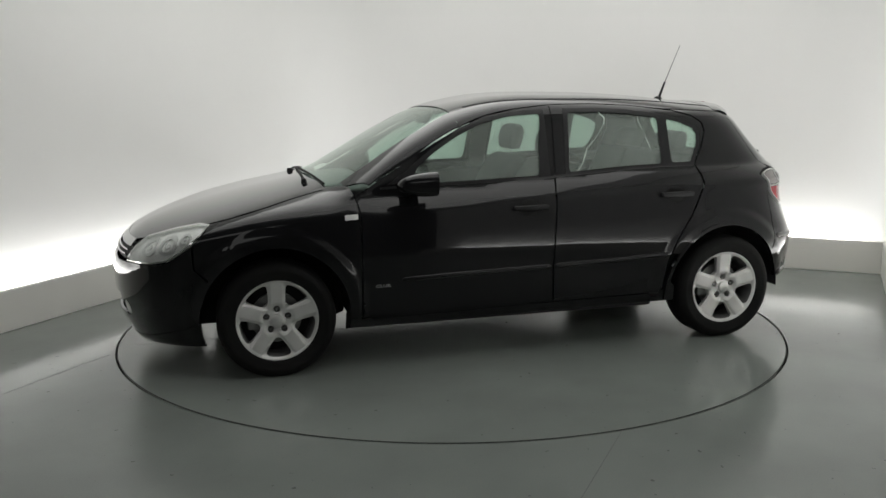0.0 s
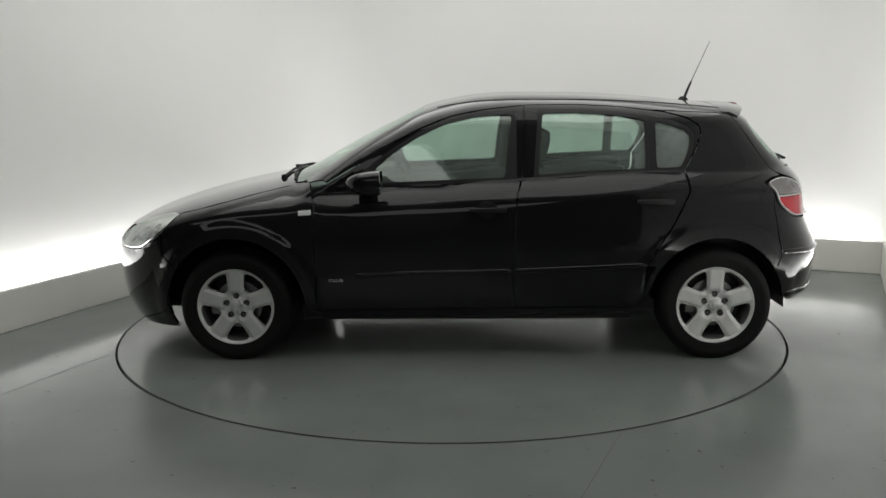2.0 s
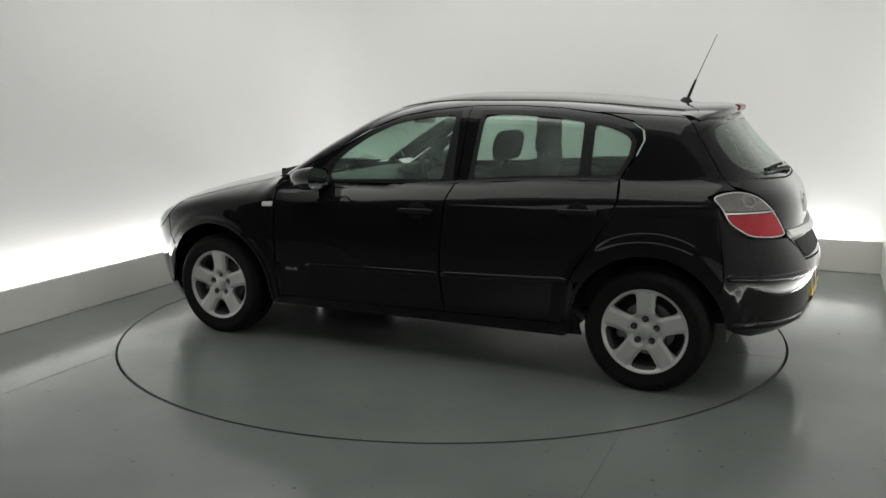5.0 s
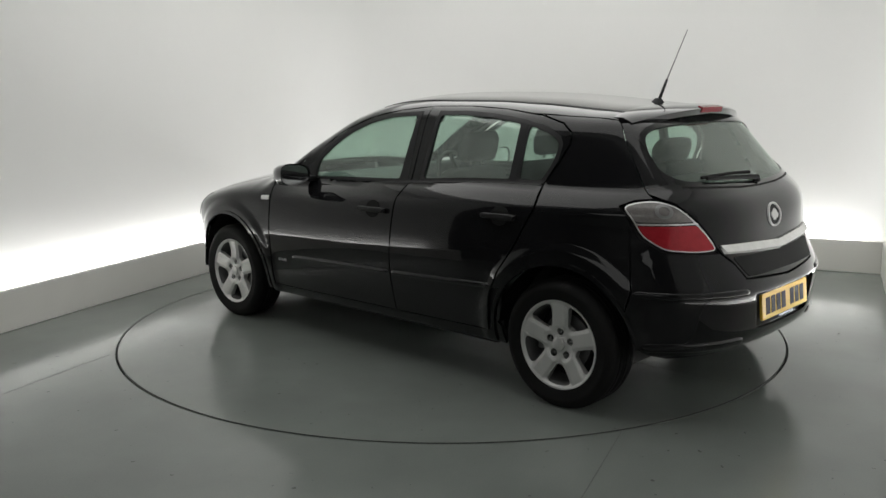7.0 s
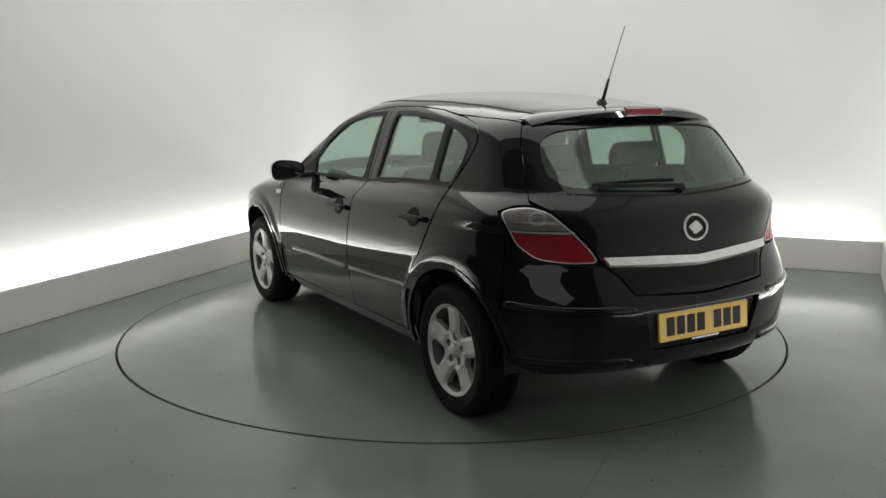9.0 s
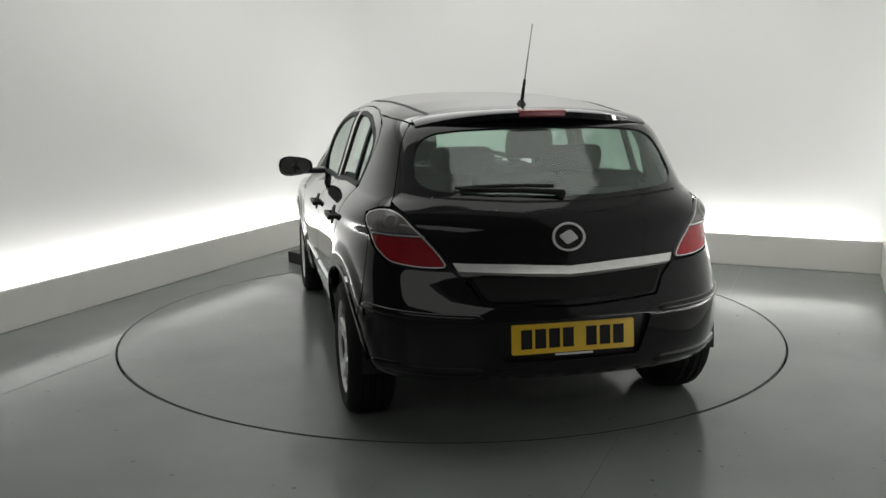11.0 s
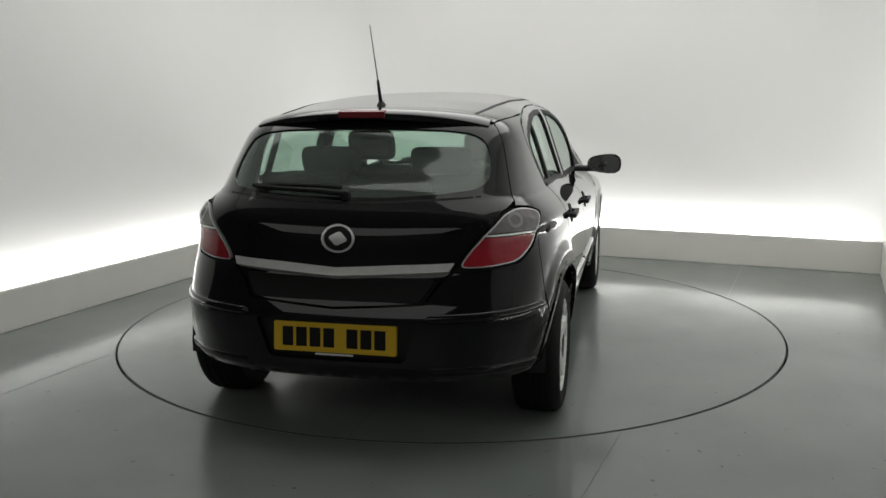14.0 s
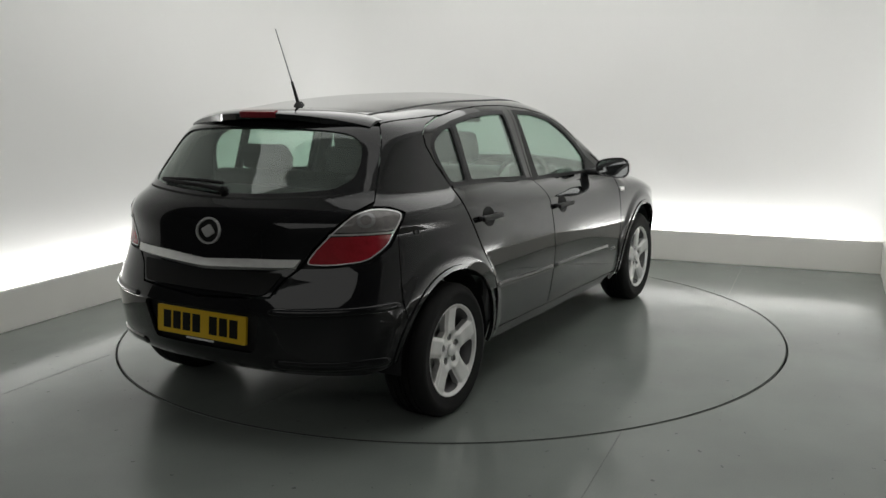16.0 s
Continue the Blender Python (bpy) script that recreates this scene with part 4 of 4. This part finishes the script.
def door_handle(x, z, s):
    y = float(side(np.array([[x, z]], float))[0, 1])
    q = [(x + 0.056 * math.cos(k * 0.3927), z + 0.046 * math.sin(k * 0.3927)) for k in range(16)]
    # flat black disc on the skin paints the shaded hollow behind the grip
    panel("handle_cup_shade", q, side, M_WIPER, car, lift=0.003, gap=0.0, lip=0.006, step=0.02, mirror=s < 0)
    bm = bmesh.new()
    slab(bm, [(x - 0.105, z + 0.008), (x - 0.10, z - 0.014), (x + 0.09, z - 0.012), (x + 0.10, z), (x + 0.09, z + 0.012), (x - 0.09, z + 0.016)], s * (y + 0.016), s * (y + 0.034), 0.006)
    bmesh.ops.recalc_face_normals(bm, faces=bm.faces)
    h = part("door_handle", bm, M_TRIM, car, smooth=True)
    for dx in (-0.085, 0.08):
        bm = bmesh.new()
        box(bm, x + dx - 0.012, x + dx + 0.012, min(s * (y - 0.01), s * (y + 0.02)), max(s * (y - 0.01), s * (y + 0.02)), z - 0.010, z + 0.010, 0.003)
        part("handle_foot", bm, M_TRIM, h)


for s in (1, -1):
    door_handle(-0.07, 0.828, s)
    door_handle(-0.96, 0.868, s)
both("side_repeater", rounded([(0.945, 0.803), (0.945, 0.829), (0.876, 0.832), (0.876, 0.806)], 0.006), side, M_WHITE, car, lift=0.005, gap=0.0, lip=0.008, step=0.015, label="small clear side indicator lamp")


def door_mirror(s):
    """A rounded pod on a foot, with the glass facing back."""
    bm = bmesh.new()
    n, m = 20, 10
    rows = []
    for i in range(m + 1):
        t = i / m
        x = 0.49 + 0.19 * t
        k = math.sqrt(max(0.0, 1 - (t * 0.985) ** 2.6))
        row = []
        for j in range(n):
            a = 2 * math.pi * j / n
            c, d = math.cos(a), math.sin(a)
            e = (abs(c) ** 3 + abs(d) ** 3) ** (-1 / 3)
            yy = 0.935 + 0.106 * k * c * e - 0.03 * t
            zz = 0.990 + (0.060 + 0.012 * c) * k * d * e - 0.012 * t
            row.append(bm.verts.new((x, s * yy, zz)))
        rows.append(row)
    for a, b in zip(rows, rows[1:]):
        for j in range(n):
            bm.faces.new((a[j], a[(j + 1) % n], b[(j + 1) % n], b[j]))
    bm.faces.new(rows[-1])
    inner = [bm.verts.new((0.497, s * (0.935 + (v.co.y * s - 0.935) * 0.9), 0.99 + (v.co.z - 0.99) * 0.87)) for v in rows[0]]
    for j in range(n):
        bm.faces.new((rows[0][j], inner[j], inner[(j + 1) % n], rows[0][(j + 1) % n]))
    glass = [v.co.copy() for v in inner]
    bmesh.ops.recalc_face_normals(bm, faces=bm.faces)
    pod = part("door_mirror", bm, M_PAINT, car, smooth=True)
    bm = bmesh.new()
    f = bm.faces.new([bm.verts.new(c) for c in glass])
    if f.normal.x > 0 or s > 0:
        f.normal_flip()
    part("mirror_glass", bm, M_MIRROR, pod, "silvered mirror glass")
    bm = bmesh.new()
    box(bm, 0.53, 0.63, min(s * 0.74, s * 0.88), max(s * 0.74, s * 0.88), 0.935, 0.968, 0.012)
    part("mirror_foot", bm, M_TRIM, pod, smooth=True)


door_mirror(1)
door_mirror(-1)


def lettering(word, size, m, mat, parent, name):
    data = bpy.data.curves.new(name, "FONT")
    data.body, data.size, data.extrude, data.align_x, data.align_y = word, size, 0.0015, "CENTER", "CENTER"
    ob = bpy.data.objects.new(name, data)
    scene.collection.objects.link(ob)
    me = bpy.data.meshes.new_from_object(ob.evaluated_get(bpy.context.evaluated_depsgraph_get()))
    bpy.data.objects.remove(ob)
    me.materials.clear()
    me.materials.append(mat)
    out = piece(name, me, parent)
    out.matrix_basis = m
    return out


yb = float(side(np.array([[0.752, 0.445]], float))[0, 1])
lettering("CLUB", 0.024, Matrix.Translation((0.752, yb + 0.003, 0.447)) @ pose(0, 0, 0, 92, 0, 180) @ Matrix.Diagonal((1.35, 0.9, 1, 1)), M_SATIN, car, "trim_badge")
lettering("CLUB", 0.024, Matrix.Translation((0.752, -yb - 0.003, 0.447)) @ pose(0, 0, 0, 92, 0, 0) @ Matrix.Diagonal((1.35, 0.9, 1, 1)), M_SATIN, car, "trim_badge")

# ---- tail trim ----
for mir in (False, True):
    lamp_lens = panel("tail_lamp", LAMPS, rear, M_TRIM, car, lift=-0.004, gap=0.002, step=0.025, mirror=mir, label="tail lamp, smoked above and red below")
    upper = [LAMP[0], LAMP[1], LAMP[2], LAMP[3], LAMP[4], (LAMP[4][0] - 0.012, 0.886), (LAMP[10][0], 0.886)]
    lower = [(LAMP[10][0], 0.880), (LAMP[4][0] - 0.014, 0.880), LAMP[5], LAMP[6], LAMP[7], LAMP[8], LAMP[9]]
    rim = inset(dense(LAMPS, 0.01), 0.0065)
    panel("upper_lens", rounded(upper, 0.025), rear, M_SMOKE, lamp_lens, lift=0.002, gap=0.005, step=0.02, mirror=mir, label="smoked clear upper lens")
    panel("lower_lens", rounded(lower, 0.02), rear, M_RED, lamp_lens, lift=0.002, gap=0.005, step=0.02, mirror=mir, label="dark red lower lens")
    panel("lamp_rim", LAMPS, rear, M_SATIN, lamp_lens, holes=[rim], lift=0.003, gap=0.001, step=0.02, mirror=mir, label="pale silver lamp edging")
    panel("lens_divider", [(LAMP[10][0] - 0.006, 0.880), (LAMP[4][0] - 0.016, 0.880), (LAMP[4][0] - 0.012, 0.886), (LAMP[10][0] - 0.003, 0.886)], rear, M_SATIN, lamp_lens, lift=0.004, gap=0.0, step=0.02, mirror=mir)
    c0 = sum(p[0] for p in upper) / len(upper)
    ringu = ring_of(0.030, 18, c0 - 0.01, 0.938)
    panel("bulb_cup", ringu, rear, M_STEEL, lamp_lens, holes=[ring_of(0.018, 14, c0 - 0.01, 0.938)], lift=0.0035, gap=0.0, step=0.01, mirror=mir)

STRIP = [at_rear(-1.878, 0.468, 0.782), at_rear(-1.917, 0.23, 0.774), (0.0, 0.760)]
STRIP = STRIP + [(-x, z) for x, z in STRIP[-2::-1]] + [(-at_rear(-1.885, 0.448, 0.75)[0], 0.752), (-at_rear(-1.93, 0.23, 0.74)[0], 0.742), (0, 0.731), (at_rear(-1.93, 0.23, 0.74)[0], 0.742), (at_rear(-1.885, 0.448, 0.75)[0], 0.752)]


def leaning(q):
    """The strip stands out more at its foot, so that it faces upwards."""
    v = rear(q)
    v[:, 0] -= 0.004 + 0.45 * np.maximum(0.79 - q[:, 1], 0)
    return v


def leaning_normal(q):
    v = rear(q)
    n = slope(v[:, 0], v[:, 1], v[:, 2])
    n[:, 1] *= np.where(v[:, 1] < 0, -1, 1)
    n[:, 2] += 0.45
    return n / np.linalg.norm(n, axis=1, keepdims=True)


panel("chrome_strip", STRIP, leaning, M_STRIP, tailgate, gap=0.0, lip=0.03, step=0.02, normal=leaning_normal, label="bright chrome strip")
GRIP = [(-0.258, 0.634), (0.258, 0.634), (0.312, 0.724), (0.0, 0.714), (-0.312, 0.724)]
# no real hollow: the indentation's shade is a flat black sheet
panel("handle_recess_shade", rounded(GRIP, 0.02), rear, M_WIPER, tailgate, lift=0.004, gap=0.0, lip=0.004)
EC = (0.0, 0.872)
emblem = panel("emblem", ring_of(0.056, 40, *EC), rear, M_SATIN, tailgate, holes=[ring_of(0.048, 36, *EC)], lift=0.007, gap=0.0, lip=0.008, step=0.02, label="round chrome badge with a plain raised shape")
panel("emblem_field", ring_of(0.0465, 36, *EC), rear, M_INK, emblem, lift=0.002, gap=0.0, lip=0.003, step=0.02)
panel("emblem_shape", rounded([(-0.034, 0.866), (0.006, 0.842), (0.034, 0.878), (-0.006, 0.902)], 0.010), rear, M_SATIN, emblem, lift=0.006, gap=0.0, lip=0.005, step=0.015)
PLATE = [(-0.260, 0.418), (0.260, 0.418), (0.260, 0.538), (-0.260, 0.538)]
XP = -2.000


def flat(q):
    return np.stack([XP - 0.09 * (0.48 - q[:, 1]), q[:, 0], q[:, 1]], 1)


def flat_normal(q):
    return np.tile(np.array([-0.996, 0.0, 0.0896]), (len(q), 1))


recess = panel("plate_recess", RECESS, rear, M_TRIM, rear_bumper, lift=-0.026, gap=-0.006, lip=0.004)
plate = panel("number_plate", rounded(PLATE, 0.008), flat, M_YELLOW, rear_bumper, lift=0.010, gap=0.0, lip=0.012, step=0.05, normal=flat_normal, label="yellow number plate with dark bars")
y = 0.222
for k in range(7):
    if k == 4:
        y -= 0.040
    panel("plate_bar", [(y - 0.046, 0.439), (y, 0.439), (y, 0.517), (y - 0.046, 0.517)], flat, M_INK, plate, lift=0.0115, gap=0.0, lip=0.001, step=0.05, normal=flat_normal)
    y -= 0.0585
panel("plate_caption", [(-0.08, 0.407), (0.08, 0.407), (0.08, 0.415), (-0.08, 0.415)], flat, M_WHITE, plate, lift=0.012, gap=0.0, lip=0.002, step=0.05, normal=flat_normal)
for mir in (False, True):
    w0, w1 = at_rear(-1.96, 0.36, 0.57)[0], at_side(-1.67, 0.57)[0]
    ridge("bumper_strip", [(w0, 0.572), ((w0 + w1) / 2, 0.578), (w1, 0.585)], rear, 0.016, 0.010, M_PAINT, rear_bumper, mir)
    ridge("bumper_lip", [(w0, 0.345), ((w0 + w1) / 2, 0.345), (at_side(-1.70, 0.35)[0], 0.35)], rear, 0.022, 0.010, M_PAINT, rear_bumper, mir)
bm = bmesh.new()
n = 26
rows = []
for k in range(n + 1):
    yy = -0.535 + 1.07 * k / n
    f = abs(yy) / 0.535
    x0, xt = -1.38, -1.600 + 0.125 * f**2.4
    z1 = float(top(np.array([[x0, yy]]))[0, 2])
    zt = 1.374 - 0.014 * f - 0.046 * f**3
    rows.append([bm.verts.new((x, yy, z)) for x, z in ((x0, z1 + 0.001), ((x0 + xt) / 2, (z1 + zt) / 2 + 0.007), (xt + 0.014, zt), (xt, zt - 0.009), (xt + 0.012, zt - 0.036), ((x0 + xt) / 2, zt - 0.045), (x0, z1 - 0.045))])
for a, b in zip(rows, rows[1:]):
    for i in range(7):
        bm.faces.new((a[i], b[i], b[(i + 1) % 7], a[(i + 1) % 7]))
bm.faces.new(rows[0])
bm.faces.new(rows[-1][::-1])
bmesh.ops.recalc_face_normals(bm, faces=bm.faces)
spoiler = part("roof_spoiler", bm, M_PAINT, car, smooth=True)
bm = bmesh.new()
slab(bm, [(-1.575, 1.378), (-1.603, 1.369), (-1.597, 1.343), (-1.57, 1.343)], -0.105, 0.105, 0.004)
part("brake_light", bm, M_BRAKE, spoiler, "dark red high brake light")
bm = bmesh.new()
turned(bm, [(0.0005, 0.022), (0.012, 0.02), (0.022, 0.004), (0.028, -0.01)], 20, Matrix.Translation((-1.302, 0, 1.390)) @ pose(0, 0, 0, 0, -8, 0) @ Matrix.Diagonal((1.5, 0.9, 1, 1)))
antenna = part("antenna", bm, M_TRIM, car, "thin black whip antenna", True)
bm = bmesh.new()
tube(bm, [(-1.306, 0, 1.398), (-1.348, 0, 1.505)], 0.009, 10, 0.006)
part("antenna_sleeve", bm, M_TRIM, antenna, smooth=True)
bm = bmesh.new()
tube(bm, [(-1.346, 0, 1.50), (-1.450, 0, 1.742)], 0.0032, 8, 0.0022)
part("antenna_rod", bm, M_STEEL, antenna, smooth=True)
ROOFLINE = [(0.20, 0.485), (0.0, 0.505), (-0.4, 0.510), (-0.9, 0.495), (-1.39, 0.458)]
both("roof_strip", [(x, y + 0.007) for x, y in ROOFLINE] + [(x, y - 0.007) for x, y in ROOFLINE[::-1]], top, M_TRIM, car, lift=0.002, gap=0.0, lip=0.006, step=0.02)


def wiper(name, arm, blade, parent):
    """arm and blade: lines of (x, y) on the glass."""
    pa, pb = top(np.array(arm, float)), top(np.array(blade, float))
    bm = bmesh.new()
    tube(bm, [Vector(p) + Vector((0.006, 0, 0.009)) for p in pa], 0.008, 8, 0.006)
    turned(bm, [(0.0005, 0.018), (0.014, 0.015), (0.018, -0.02)], 14, Matrix.Translation(Vector(pa[0]) + Vector((0.008, 0, 0.004))))
    w = part(name, bm, M_WIPER, parent, smooth=True)
    bm = bmesh.new()
    tube(bm, [Vector(p) + Vector((0.003, 0, 0.008)) for p in pb], 0.007, 6)
    part("wiper_blade", bm, M_WIPER, w)


wiper("wiper", [(1.09, 0.42), (1.08, 0.15), (1.075, 0.0)], [(1.005, 0.56), (1.04, 0.30), (1.06, 0.0), (1.06, -0.15)], car)
wiper("wiper", [(1.11, -0.15), (1.06, -0.40), (1.02, -0.55)], [(1.08, -0.05), (1.055, -0.30), (0.99, -0.60)], car)
CW = [(1.135, 0.0), (1.11, 0.30), (1.05, 0.60), (0.965, 0.70), (0.94, 0.66), (1.0, 0.60), (1.055, 0.30), (1.08, 0.0)]
CW = CW[:-1] + [CW[-1]] + [(x, -y) for x, y in CW[-2:0:-1]]
panel("cowl", CW, top, M_TRIM, car, lift=-0.006, gap=0.0, lip=0.01)
pv = rear(np.array([[0.0, 1.035], [0.12, 1.045], [0.25, 1.05], [0.36, 1.055]], float))
bm = bmesh.new()
tube(bm, [Vector(p) + Vector((-0.014, 0, 0.008)) for p in pv], 0.012, 8, 0.008)
turned(bm, [(0.0005, 0.018), (0.018, 0.014), (0.022, -0.01)], 16, Matrix.Translation(Vector(pv[0]) + Vector((-0.006, 0, 0))) @ pose(0, 0, 0, 0, -70, 0))
rw = part("rear_wiper", bm, M_WIPER, tailgate, smooth=True)
bm = bmesh.new()
pv = rear(np.array([[k / 10 * 0.36 + 0.02, 1.062 + 0.006 * math.sin(k / 10 * 3.14)] for k in range(11)], float))
tube(bm, [Vector(p) + Vector((-0.010, 0, 0.004)) for p in pv], 0.008, 6)
part("wiper_blade", bm, M_WIPER, rw)
panel("body_plug", ring_of(0.011, 12, *at_side(-1.53, 0.868)), rear, M_TRIM, car, mirror=True, lift=0.004, gap=0.0, lip=0.005, step=0.01, label="small round black plug")
both("mud_flap", [(0.905, 0.20), (0.925, 0.30), (0.945, 0.30), (0.945, 0.20)], side, M_TRIM, car, lift=-0.02, gap=0.0, lip=0.02, step=0.03)

# ---- loose things and marks in the booth ----
bm = bmesh.new()
slab(bm, [(-0.20, 0.0), (0.20, 0.0), (0.20, 0.095), (-0.20, 0.105)], -0.17, 0.17, 0.008)
box(bm, -0.12, 0.12, -0.10, 0.10, 0.098, 0.112, 0.004)
bmesh.ops.recalc_face_normals(bm, faces=bm.faces)
drive = tagged(part("drive_box", bm, M_TRIM), "low black box on the floor beside the turntable", "box")
drive.matrix_basis = pose(1.36, 1.83, 0, 0, 0, 62)
for x0, x1, y in ((-9, -1.42, 1.50), (1.30, KB, -1.585), (-9, -1.44, -1.42)):
    bm = bmesh.new()
    box(bm, x0, x1, y - 0.002, y + 0.002, -0.004, 0.0006)
    setting("floor_joint", bm, M_JOINT, "thin dark joint in the painted floor", "joint")
for nm, x, y, rz in (("light_strip", -0.08, KL + 0.185, 0), ("light_strip", -0.3, KR - 0.185, 0), ("light_strip", KB + 0.185, -0.08, 90)):
    bm = bmesh.new()
    box(bm, -2.15, 2.15, -0.03, 0.03, 0.0, 0.18, 0.005)
    ls = tagged(part(nm, bm, M_WHITE), "white light fitting hidden in the trough behind the kerb", "light", "trough lights")
    ls.matrix_basis = pose(x, y, 0, 0, 0, rz)
bm = bmesh.new()
box(bm, -2.2, 2.2, -2.15, 2.15, HIGH - 0.08, HIGH, 0.01)
cl = tagged(part("ceiling_light", bm, M_WHITE), "large square white ceiling light panel, assumed out of view", "light", "ceiling lights")
cl.matrix_basis = pose(0, -0.05, 0)

bm = bmesh.new()
box(bm, -PITC + 0.012, PITC - 0.012, -0.0015, 0.0015, -0.004, 0.0006)
part("plate_joint", bm, M_JOINT, turntable)
bm = bmesh.new()
turned(bm, [(PITC - 0.005, 0.0), (PITC - 0.005, 0.0008), (PITC - 0.002, 0.0008), (PITC - 0.001, -0.002)], 192)
part("rim", bm, M_PIT, turntable)


def motions():
    ox, oy = -0.1383, -0.0028
    rows = []
    for t, a in TURN:
        c, s = math.cos(radians(a)), math.sin(radians(a))
        rows.append((t, pose(c * ox - s * oy, s * ox + c * oy, 0, 0, 0, a)))
    walk(car, rows)
    walk(turntable, [(t, pose(0, 0, 0, 0, 0, a)) for t, a in TURN])


motions()
